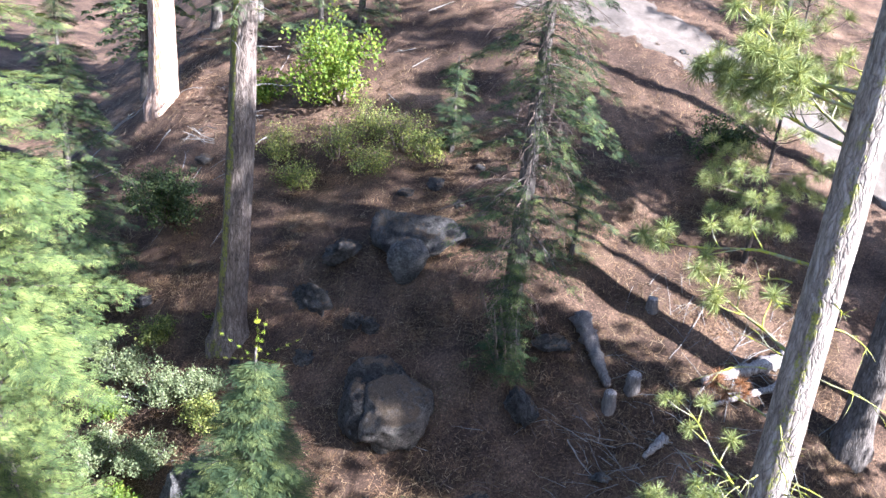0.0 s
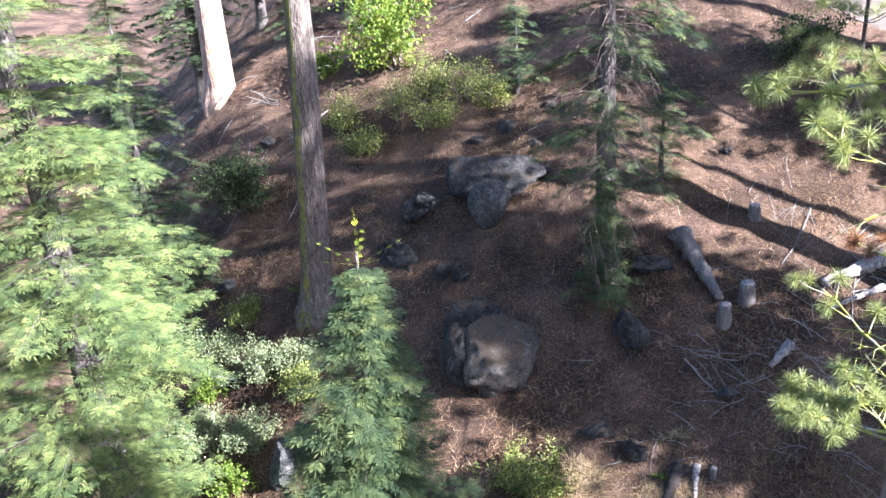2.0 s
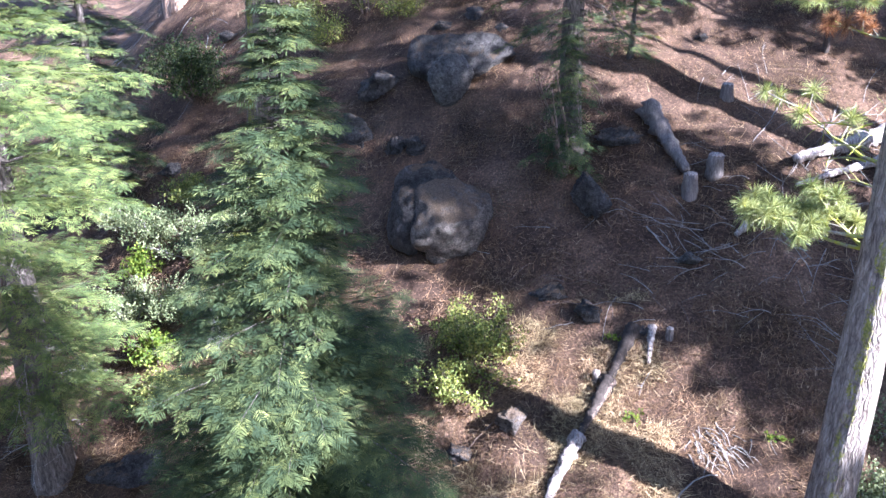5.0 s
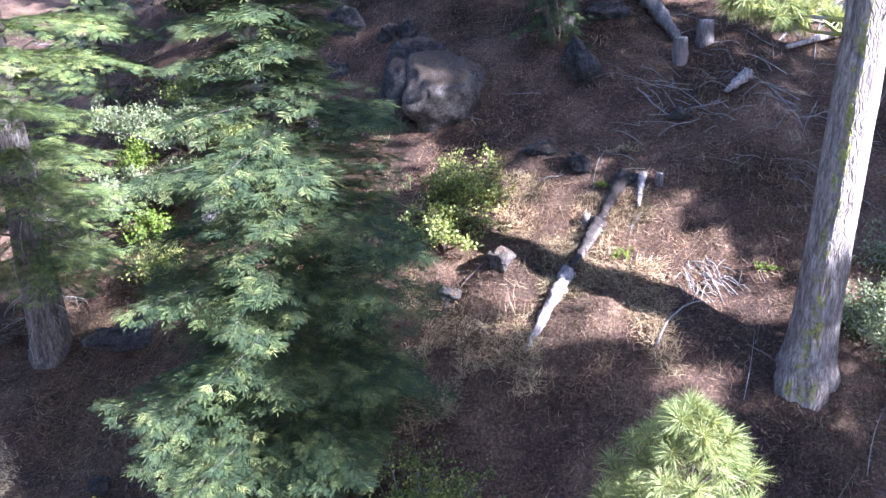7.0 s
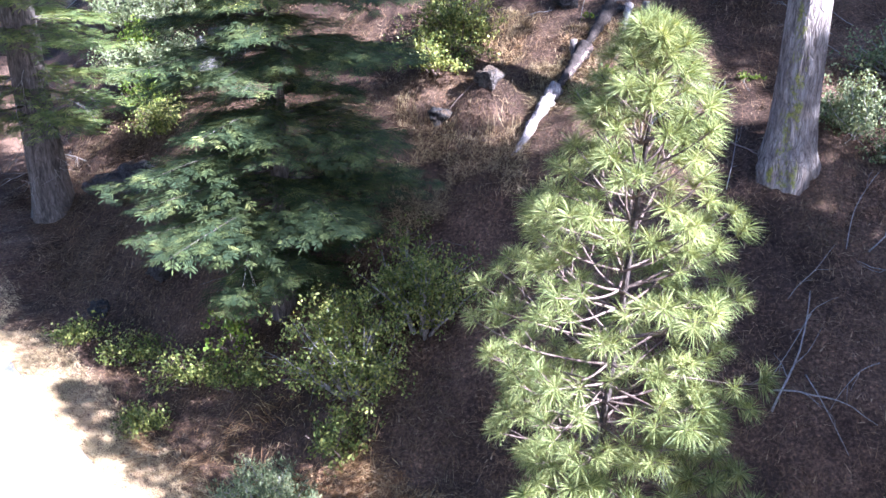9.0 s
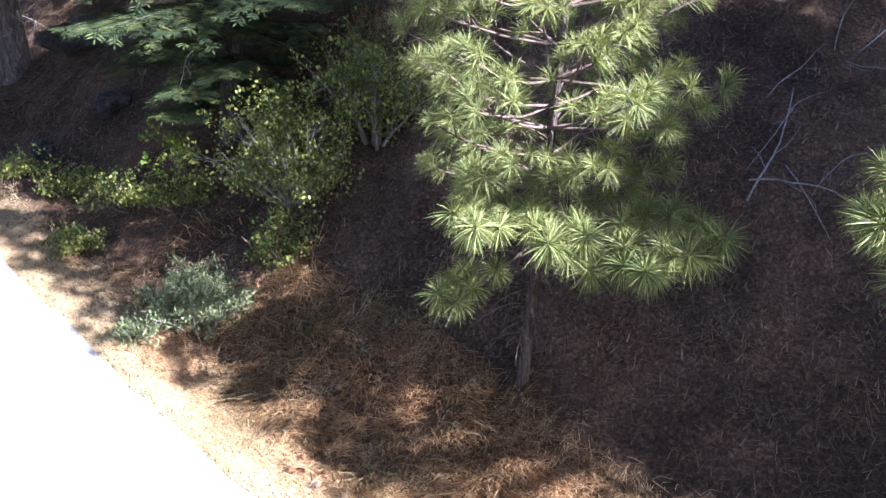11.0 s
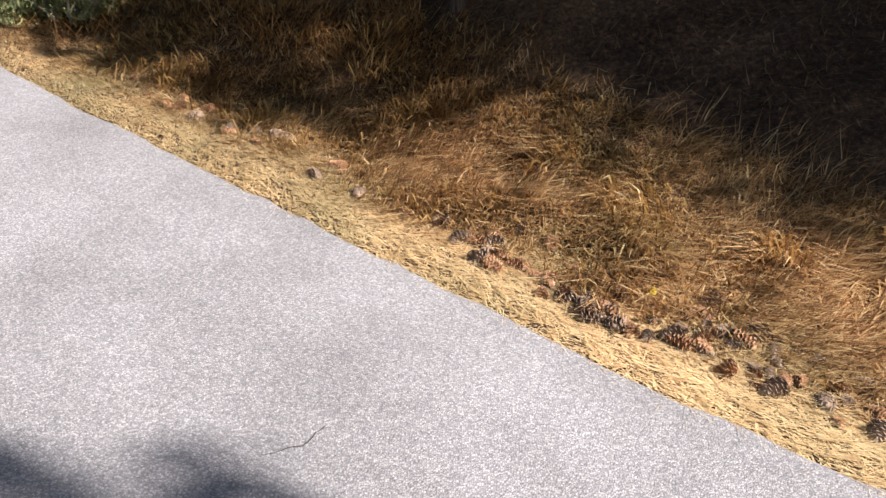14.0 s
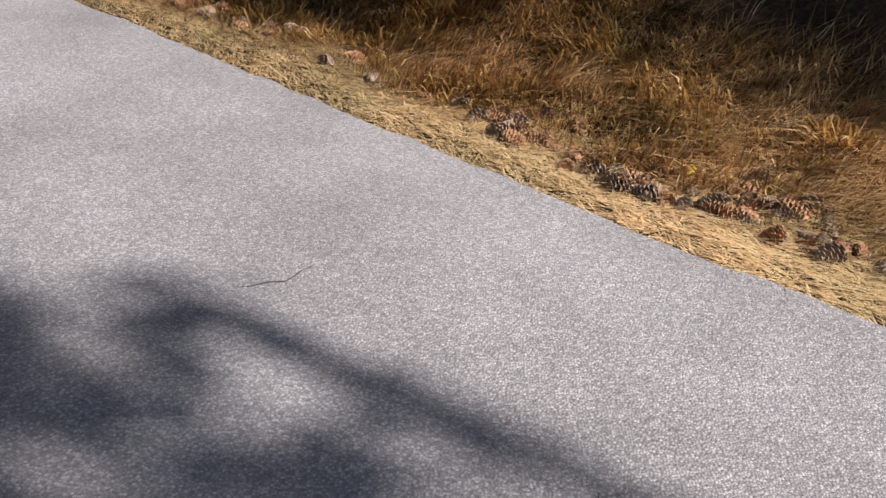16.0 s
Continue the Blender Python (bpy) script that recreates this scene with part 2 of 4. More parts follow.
ROCK_PALE = rock_mat("pale_granite", (0.06, 0.058, 0.057), (0.22, 0.21, 0.20), duff=0.3, lichen=0.25)
CONE = wood_mat("cone_scales", [(0.3, (0.11, 0.054, 0.030)), (0.5, (0.27, 0.145, 0.080)), (0.7, (0.44, 0.275, 0.175))], (1, 1, 1))
CONE_GREY = wood_mat("weathered_cone_scales", [(0.3, (0.085, 0.056, 0.042)), (0.5, (0.21, 0.148, 0.108)), (0.7, (0.40, 0.305, 0.235))], (1, 1, 1))
YELLOW = leaf_mat("yellow_leaf", [(0.0, (0.62, 0.50, 0.06)), (1.0, (0.75, 0.62, 0.10))], 0.3)


# ---- mesh helpers ----
rng = np.random.default_rng(7)


def mesh(name, V, F, mat, smooth=False):
    """A mesh from arrays; F holds triangles or quads, all of one kind."""
    V, F = np.asarray(V, dtype=np.float32), np.asarray(F, dtype=np.int32)
    me = bpy.data.meshes.new(name)
    k = F.shape[1]
    me.vertices.add(len(V))
    me.vertices.foreach_set("co", V.ravel())
    me.loops.add(F.size)
    me.loops.foreach_set("vertex_index", F.ravel())
    me.polygons.add(len(F))
    me.polygons.foreach_set("loop_start", np.arange(0, F.size, k, dtype=np.int32))
    me.polygons.foreach_set("loop_total", np.full(len(F), k, dtype=np.int32))
    if smooth:
        me.polygons.foreach_set("use_smooth", np.ones(len(F), dtype=bool))
    me.update(calc_edges=True)
    me.validate()
    me.materials.append(mat)
    return me


def thing(name, at=(0, 0, 0), turn=0.0, label="", category="", group="", kind="", lean=(0, 0)):
    e = new(name)
    e.empty_display_size = 0.2
    e.matrix_basis = pose(*at, lean[0], lean[1], turn)
    return tagged(e, label, category, group, kind)


def part(name, me, parent, label="", kind=""):
    ob = new(name, me)
    ob.parent = parent
    return tagged(ob, label, kind=kind)


def unit(a):
    return a / np.maximum(np.linalg.norm(a, axis=-1, keepdims=True), 1e-9)


def frames(D, U):
    """Turns whose x runs along D and whose z leans to U."""
    D = unit(np.asarray(D, float))
    Y = unit(np.cross(U, D))
    return np.stack([D, Y, np.cross(D, Y)], axis=-1)


def stamp(tv, tf, P, R, S):
    """The template at each place P, with turn R and size S."""
    P, S = np.asarray(P, float), np.asarray(S, float)
    V = np.einsum("nij,kj->nki", R, tv) * S[:, None, None] + P[:, None, :]
    F = tf[None] + (np.arange(len(P)) * len(tv))[:, None, None]
    return V.reshape(-1, 3), F.reshape(-1, tf.shape[1])


def join(parts):
    V, F, n = [], [], 0
    for v, f in parts:
        V.append(np.asarray(v, float))
        F.append(np.asarray(f) + n)
        n += len(v)
    return np.concatenate(V), np.concatenate(F)


def tube(pts, radii, sides=6, rough=0.0, cap=True):
    """A tapering limb along pts, as quads (the ends close to a point)."""
    pts, radii = np.asarray(pts, float), np.asarray(radii, float)
    if cap:
        pts = np.vstack([pts[:1], pts, pts[-1:]])
        radii = np.concatenate([[1e-4], radii, [1e-4]])
    T = unit(np.gradient(pts, axis=0) + 1e-7)
    if cap:
        T[0], T[-1] = T[1], T[-2]
    U = np.where(np.abs(T[:, 2:3]) > 0.9, [[1.0, 0, 0]], [[0, 0, 1.0]])
    A = unit(np.cross(U, T))
    for i in range(1, len(A)):
        A[i] = unit(A[i - 1] - T[i] * np.dot(A[i - 1], T[i]))
    B = np.cross(T, A)
    a = np.linspace(0, 2 * np.pi, sides, endpoint=False)
    r = radii[:, None] * (1 + rough * rng.standard_normal((len(pts), sides)))
    V = pts[:, None] + r[..., None] * (np.cos(a)[None, :, None] * A[:, None] + np.sin(a)[None, :, None] * B[:, None])
    i, j = np.meshgrid(np.arange(len(pts) - 1), np.arange(sides), indexing="ij")
    k = (j + 1) % sides
    F = np.stack([i * sides + j, i * sides + k, (i + 1) * sides + k, (i + 1) * sides + j], -1).reshape(-1, 4)
    return V.reshape(-1, 3), F


def lattice(ix, iy, seed):
    h = (ix * 374761393 + iy * 668265263 + seed * 974634777) & 0x7FFFFFFF
    h = ((h ^ (h >> 13)) * 1274126177) & 0x7FFFFFFF
    return ((h ^ (h >> 16)) & 0xFFFF) / 65535.0


def vnoise(x, y, seed=0):
    """Smooth noise in -1..1."""
    x, y = np.asarray(x, float), np.asarray(y, float)
    ix, iy = np.floor(x).astype(np.int64), np.floor(y).astype(np.int64)
    fx, fy = x - ix, y - iy
    fx, fy = fx * fx * (3 - 2 * fx), fy * fy * (3 - 2 * fy)
    a, b = lattice(ix, iy, seed), lattice(ix + 1, iy, seed)
    c, d = lattice(ix, iy + 1, seed), lattice(ix + 1, iy + 1, seed)
    return 2 * ((a * (1 - fx) + b * fx) * (1 - fy) + (c * (1 - fx) + d * fx) * fy) - 1


# ---- the ground: a road bench below a steep wooded bank ----
def road_z(x, y):
    return -0.23 - 0.113 * x + 0.135 * np.minimum(y, 40.0)


def edge_y(x):
    """The road's ragged inner edge; the road lies on the side of smaller y."""
    s = np.clip(x, -30, 30)
    return 3.46 - 0.82 * s + 0.012 * s * s + 0.05 * vnoise(s * 1.7, s * 0.0, 5) + 0.025 * vnoise(s * 7.0, s * 0.0, 6)


def bank_z(x, y):
    ax = np.abs(x)
    q = np.where(ax < 9, x * x, 18 * ax - 81)
    yy = np.where(y < 32, y * y, 64 * y - 1024)
    return -3.26 + 0.29 * x + 0.79 * y - 0.0231 * q - 0.0083 * yy


HUMPS = [(1.0, 11.75, 0.45, 0.30), (0.75, 11.35, 0.35, 0.22), (2.3, 10.7, 0.55, 0.25), (-8.7, 29.3, 4.5, 1.4), (3.4, 10.3, 0.5, 0.22), (3.6, 18.6, 1.6, 0.35), (0.2, 12.6, 0.6, 0.2)]


def ground_z(x, y, fine=True):
    x, y = np.asarray(x, float), np.asarray(y, float)
    a, b = road_z(x, y), bank_z(x, y)
    h = np.maximum(0.25 - np.abs(a - b), 0) / 0.25
    z = np.maximum(a, b) + h * h * 0.0625
    for hx, hy, r, k in HUMPS:
        z = z + k * np.exp(-((x - hx) ** 2 + (y - hy) ** 2) / (r * r))
    off = np.clip((y - edge_y(x)) / 1.2, 0, 1)
    z = z - 0.012 + 0.03 * np.clip((y - edge_y(x)) / 0.15, 0, 1) - 0.05 * np.clip((edge_y(x) - y) / 0.3, 0, 1)
    if fine:
        z = z + off * (0.10 * vnoise(x * 0.9, y * 0.9, 1) + 0.06 * vnoise(x * 2.3, y * 2.3, 2) + 0.03 * vnoise(x * 5.5, y * 5.5, 3))
    return z


def on_ground(x, y, sink=0.0):
    return (x, y, float(ground_z(x, y)) - sink)


def grid(xs, ys, fz):
    X, Y = np.meshgrid(xs, ys)
    V = np.stack([X, Y, fz(X, Y)], -1).reshape(-1, 3)
    n, m = len(xs), len(ys)
    i, j = np.meshgrid(np.arange(n - 1), np.arange(m - 1))
    a = (j * n + i).ravel()
    return V, np.stack([a, a + 1, a + n + 1, a + n], -1)


def steps(*spans):
    """Grid lines: spans of (from, to, step)."""
    out = [np.arange(a, b, s) for a, b, s in spans]
    return np.concatenate(out + [[spans[-1][1]]])


gx = steps((-900, -100, 80), (-100, -30, 7), (-30, -22, 0.6), (-22, -12, 0.25), (-12, 13, 0.13), (13, 20, 0.3), (20, 40, 0.9), (40, 100, 8), (100, 900, 80))
gy = steps((-900, -100, 80), (-100, -20, 8), (-20, 0, 1.0), (0, 22, 0.13), (22, 42, 0.25), (42, 60, 2), (60, 140, 8), (140, 1000, 86))
ground = tagged(new("ground", mesh("ground", *grid(gx, gy, ground_z), SOIL, True)), "steep forest bank of brown needle duff and soil", "ground", kind="structure")

# the road: a sheet of its own with a ragged inner edge
rx = steps((-60, -12, 1.5), (-12, 12, 0.05), (12, 60, 1.5))
rv = np.array([0, 0.04, 0.1, 0.3, 0.7, 1.5, 3.0, 4.6])
RX, RV = np.meshgrid(rx, rv)
RY = edge_y(RX) - RV * 1.27
RZ = road_z(RX, RY) + 0.012 - 0.02 * (RV == 0)
n = len(rx)
ii, jj = np.meshgrid(np.arange(n - 1), np.arange(len(rv) - 1))
a = (jj * n + ii).ravel()
road = tagged(new("road", mesh("road", np.stack([RX, RY, RZ], -1).reshape(-1, 3), np.stack([a, a + n, a + n + 1, a + 1], -1), ROAD, True)), "pale grey chip-seal road with a ragged edge", "road", kind="structure")


def crack(points, width):
    """A thin dark crack in the road's surface."""
    out = []
    for (xa, ya), (xb, yb) in zip(points, points[1:]):
        for s in range(6):
            f = s / 5
            x, y = xa + (xb - xa) * f, ya + (yb - ya) * f
            out.append((x + 0.008 * vnoise(x * 40, y * 40, 9), y + 0.008 * vnoise(x * 40, y * 40, 10)))
    p = np.array(out)
    nrm = unit(np.stack([-np.gradient(p[:, 1]), np.gradient(p[:, 0])], -1) + 1e-6)
    w = width * (0.5 + 0.5 * np.sin(np.linspace(0, np.pi, len(p))))[:, None]
    L, R = p - nrm * w, p + nrm * w
    V = np.array([(x, y, road_z(x, y) + 0.016) for q in zip(L, R) for x, y in q])
    k = np.arange(len(p) - 1) * 2
    return mesh("crack", V, np.stack([k, k + 1, k + 3, k + 2], -1), TAR)


TAR = Mat("dark_crack", 0.95, 0.1)
TAR.colour(TAR.ramp(TAR.noise(40, 3), [(0.3, (0.02, 0.02, 0.02)), (0.7, (0.06, 0.055, 0.05))]))
TAR = TAR.m


# ---- templates of leaves and needles ----
def spray_template(xs, reach, half, step=1):
    """A flat fir spray: an axis with paired side shoots, all joined, each shoot folded along its rib."""
    V, F = [], []

    def vert(*p):
        V.append(p)
        return len(V) - 1

    def shoot(b, d, ell, w):
        d = unit(np.array(d))
        n = np.array([-d[1], d[0], 0.0])
        o = np.array(V[b])
        l, r = vert(*(o + d * ell * 0.5 + n * w - [0, 0, 0.3 * w])), vert(*(o + d * ell * 0.5 - n * w - [0, 0, 0.3 * w]))
        t = vert(*(o + d * ell - [0, 0, 0.08 * ell]))
        F.extend([(b, t, l), (b, r, t)])

    base = [vert(x, 0, 0.004 * (k % 2)) for k, x in enumerate(xs)]
    for k in range(len(xs) - 1):
        m = vert((xs[k] + xs[k + 1]) / 2, half * 0.8, -0.002)
        q = vert((xs[k] + xs[k + 1]) / 2, -half * 0.8, -0.002)
        F.extend([(base[k], base[k + 1], m), (base[k], q, base[k + 1])])
    for k, b in enumerate(base[:-1]):
        for sg in (-1, 1):
            shoot(b, (0.8, sg * 0.78, -0.06 + 0.07 * (k % 2)), reach * (1.0 - 0.55 * k / len(xs)), half)
    shoot(base[-1], (1.0, 0, 0), reach * 0.75, half)
    return np.array(V, float), np.array(F)


def tuft_template(n, length, width, spread, seed):
    """A pine tuft: long needles that burst from the end of a twig along x."""
    r = np.random.default_rng(seed)
    th = spread * np.sqrt(r.random(n))
    ph = 2 * np.pi * r.random(n)
    D = np.stack([np.cos(th), np.sin(th) * np.cos(ph), np.sin(th) * np.sin(ph)], -1)
    base = np.stack([-0.07 * r.random(n), 0 * th, 0 * th], -1)
    L = length * (0.75 + 0.35 * r.random(n))[:, None]
    W = unit(np.cross(D, r.standard_normal((n, 3)))) * width
    sag = np.array([0, 0, -1.0]) * 0.10 * L
    mid = base + D * L * 0.55
    tip = base + D * L + sag
    V = np.stack([base - W * 0.7, base + W * 0.7, mid + W, mid - W, tip], 1).reshape(-1, 3)
    k = np.arange(n)[:, None] * 5
    F = np.concatenate([k + [[0, 1, 2]], k + [[0, 2, 3]], k + [[3, 2, 4]]])
    return V, F


def leaf_template(length, width, fold=0.15):
    """An oval leaf, folded along its rib."""
    L, w = length, width / 2
    V = np.array([(0, 0, 0), (L * 0.3, w, fold * w), (L * 0.7, w * 0.9, fold * w), (L, 0, 0), (L * 0.7, -w * 0.9, fold * w), (L * 0.3, -w, fold * w)], float)
    return V, np.array([(0, 2, 1), (0, 3, 2), (0, 4, 3), (0, 5, 4)])


SPRAY = spray_template((0.0, 0.030, 0.060, 0.090, 0.120), 0.135, 0.0062)
SPRAY_FAR = spray_template((0.0, 0.06, 0.13), 0.14, 0.026)


def smooth_path(p0, d0, length, n, bend=(0, 0, 0), wobble=0.0):
    """Points of a limb that starts at p0 along d0 and bends as it goes."""
    pts, p, d = [np.array(p0, float)], np.array(p0, float), unit(np.array(d0, float))
    for _ in range(n):
        d = unit(d + np.array(bend) / n + wobble * rng.standard_normal(3))
        p = p + d * length / n
        pts.append(p)
    return np.array(pts)


# ---- conifers ----
def trunk_mesh(name, height, r0, r1, mat, lean=(0.0, 0.0), flare=0.45, sides=20, below=1.2):
    """A trunk from below the soil to its top, with root flare, ridged bark and a slight bow."""
    z = np.concatenate([[-below], np.linspace(0, 1.6, 9), np.linspace(2.1, height, int(height / 0.45))])
    f = np.clip(z / height, 0, 1)
    r = r0 + (r1 - r0) * f + r0 * flare * np.exp(-np.clip(z, 0, 99) / 0.35)
    a = np.linspace(0, 2 * np.pi, sides, endpoint=False)
    A, Z = np.meshgrid(a, z)
    lob = 1 + 0.10 * np.exp(-np.clip(Z, 0, 99) / 0.5) * np.cos(5 * A + 1.0) + 0.03 * vnoise(A * 3.2, Z * 1.3, 21) + 0.035 * np.sign(np.sin(A * sides / 2 + 0.8 * vnoise(A * 2, Z * 0.8, 22)))
    R = r[:, None] * lob
    bow = 0.05 * np.sin(Z * 0.35)
    V = np.stack([R * np.cos(A) + lean[0] * Z + bow, R * np.sin(A) + lean[1] * Z, Z], -1).reshape(-1, 3)
    V = np.vstack([V, [(lean[0] * height, lean[1] * height, height + r1)]])
    n, m = sides, len(z)
    i, j = np.meshgrid(np.arange(n), np.arange(m - 1))
    k = (i + 1) % n
    F = np.stack([j * n + i, j * n + k, (j + 1) * n + k, (j + 1) * n + i], -1).reshape(-1, 4)
    top = len(V) - 1
    cap = np.array([((m - 1) * n + q, (m - 1) * n + (q + 1) % n, top, top) for q in range(n)])
    me = bpy.data.meshes.new(name)
    me.from_pydata(V.tolist(), [], F.tolist() + [tuple(c[:3]) for c in cap.tolist()])
    me.polygons.foreach_set("use_smooth", np.ones(len(me.polygons), dtype=bool))
    me.materials.append(mat)
    return me


def fir_limbs(H, hb, R, gap, per, droop, lift, shape=0.8, fill=1.0, dead=0.0, spray=None, cap=99.0, size=1.0):
    """The limbs of a fir: wood and flat sprays of needles. Returns (wood, sprays)."""
    wood, P, D, U, S = [], [], [], [], []
    h = hb
    while h < H - 0.15:
        f = (H - h) / (H - hb)
        for k in range(per):
            az = 2 * math.pi * (k + rng.random()) / per
            L = min(R * (f ** shape), cap) * min(1.0, 0.65 + 2.5 * (1 - f)) * (rng.uniform(0.55, 1.15) if spray else rng.uniform(0.40, 1.2)) + 0.12
            out = np.array([math.cos(az), math.sin(az), 0])
            side = np.array([-out[1], out[0], 0])
            z0 = h + gap * (rng.random() - 0.5)
            n = max(4, int(L / 0.22))
            t = np.linspace(0, 1, n + 1)
            up = lift + 0.25 * (1 - f)
            bend = rng.uniform(-0.18, 0.18)
            c = out[None] * (L * t)[:, None] + side[None] * (bend * L * t ** 2)[:, None]
            c[:, 2] = z0 + L * (up * t - (droop + up) * t ** 2 + 0.30 * droop * t ** 3)
            wood.append(tube(c - [0, 0, 0.03], np.linspace(0.010 + 0.008 * L, 0.003, n + 1), 4))
            if rng.random() < dead:
                continue
            T = unit(np.gradient(c, axis=0))
            s = 0.20 if L > 0.8 else 0.0
            while s <= 1.0:
                x = s * n
                i = min(int(x), n - 1)
                p, tg = c[i] + (c[i + 1] - c[i]) * (x - i), T[i]
                for sg in (-1, 1):
                    ell = (0.60 * L * (1 - s) + 0.17) * (0.6 + 0.6 * rng.random())
                    d = unit(tg * 0.75 + np.cross([0, 0, 1.0], tg) * sg * (0.9 - 0.3 * s) + np.array([0, 0, rng.uniform(-0.18, 0.05)]))
                    m = max(1, int(ell / 0.15 * fill))
                    for q in range(m):
                        g = q / m
                        P.append(p + d * ell * g + np.array([0, 0, -0.20 * ell * g * g]))
                        w = np.cross([0, 0, 1.0], d) * (0.75 if q % 2 else -0.75) * (0.0 if q == m - 1 else 1.0)
                        D.append(d + w * rng.uniform(0.25, 1.25) + np.array([0, 0, rng.uniform(-0.35, 0.08)]))
                        U.append((rng.normal(0, 0.30), rng.normal(0, 0.30), 1.0))
                        S.append(size * rng.uniform(0.85, 1.35) * fill ** -0.6)
                s += 0.13 / max(L, 0.35) / fill
            P.append(c[-1])
            D.append(T[-1])
            U.append((0, 0, 1.0))
            S.append(1.1)
        h += gap * (0.7 + 0.6 * rng.random()) * (0.55 + 0.6 * f)
    leaves = stamp(*(spray or SPRAY), P, frames(D, np.array(U)), S) if P else None
    return join(wood), leaves


def dead_twigs(n, h0, h1, length, droop, r=0.012, curl=0.6, base=0.1):
    """Bare dead limbs that hang and fork round a trunk."""
    out = []
    for _ in range(n):
        az, h = rng.uniform(0, 2 * math.pi), rng.uniform(h0, h1)
        L = length * rng.uniform(0.4, 1.2)
        d = np.array([math.cos(az), math.sin(az), rng.uniform(-0.2, 0.3)])
        c = smooth_path(np.array([math.cos(az) * base, math.sin(az) * base, h]), d, L, 7, (0, 0, -droop), 0.12)
        out.append(tube(c, np.linspace(r, 0.003, len(c)), 4))
        for _ in range(3):
            i = rng.integers(2, 6)
            e = smooth_path(c[i], c[i] - c[i - 1] + rng.normal(0, 0.09, 3), L * rng.uniform(0.25, 0.5), 4, (0, 0, -droop * curl), 0.18)
            out.append(tube(e, np.linspace(r * 0.5, 0.002, len(e)), 3))
    return join(out)


def fir_tree(name, at, H, hb, R, r0, label, gap=0.42, per=5, droop=0.35, lift=0.05, shape=0.8, fill=1.0, dead=0.0, bark=None, twigs=0, leaf=None, lean=(0, 0), spray=None, cap=99.0, size=1.0):
    tree = thing(name, at, rng.uniform(0, 360) if lean == (0, 0) else 0, label, "tree")
    part("trunk", trunk_mesh("trunk", H, r0, 0.015, bark or BARK_FIR, lean=lean, flare=0.3, sides=14), tree)
    wood, leaves = fir_limbs(H, hb, R, gap, per, droop, lift, shape, fill, dead, spray=spray, cap=cap, size=size)
    tilt = np.array([lean[0], lean[1], 0.0])
    wood, leaves = [(v + tilt * v[:, 2:3], f) for v, f in (wood, leaves)]
    part("branchwork", mesh("branchwork", *wood, BARK_FIR), tree, kind="stuff")
    part("crown", mesh("crown", *leaves, leaf or FIR), tree, "layered flat sprays of green needles")
    if twigs:
        part("dead_branchwork", mesh("dead_branchwork", *dead_twigs(twigs, 0.8, hb + 1.0, 1.1, 0.9), TWIG_GREY), tree, "bare grey dead twigs", "stuff")
    return tree


def pine_limb(p0, az, L, pitch, tuft, size, n_tufts, sub=True, curl=0.35, wob=0.06, r=0.014, twist=0.0):
    """A pine limb: wood, and the tufts at the ends of its twigs."""
    d = np.array([math.cos(az), math.sin(az), math.tan(pitch)])
    c = smooth_path(p0, d, L, 8, (twist, 0, curl), wob)
    wood, P, D = [tube(c, np.linspace(r, 0.006, len(c)), 5)], [c[-1]], [c[-1] - c[-2]]
    for q in range(n_tufts):
        s = 0.35 + 0.6 * (q + rng.random()) / n_tufts
        i = min(int(s * 8), 7)
        p = c[i] + (c[i + 1] - c[i]) * (s * 8 - i)
        sg = 1 if q % 2 else -1
        t = unit(c[i + 1] - c[i])
        e = unit(t * 0.7 + np.cross([0, 0, 1.0], t) * sg * 0.8 + np.array([0, 0, rng.uniform(-0.15, 0.45)]))
        ell = L * rng.uniform(0.18, 0.34) * (1.15 - 0.5 * s)
        b = smooth_path(p, e, ell, 4, (0, 0, 0.4), 0.08)
        wood.append(tube(b, np.linspace(r * 0.45, 0.004, len(b)), 4))
        P.append(b[-1])
        D.append(b[-1] - b[-2])
    R = frames(unit(np.array(D)), np.tile([0.03, 0.02, 1.0], (len(P), 1)))
    leaves = stamp(*tuft, P, R, size * rng.uniform(0.8, 1.15, len(P)))
    return join(wood), leaves


TUFT = tuft_template(100, 0.185, 0.0021, 1.65, 3)
TUFT_B = tuft_template(190, 0.225, 0.0030, 2.25, 4)


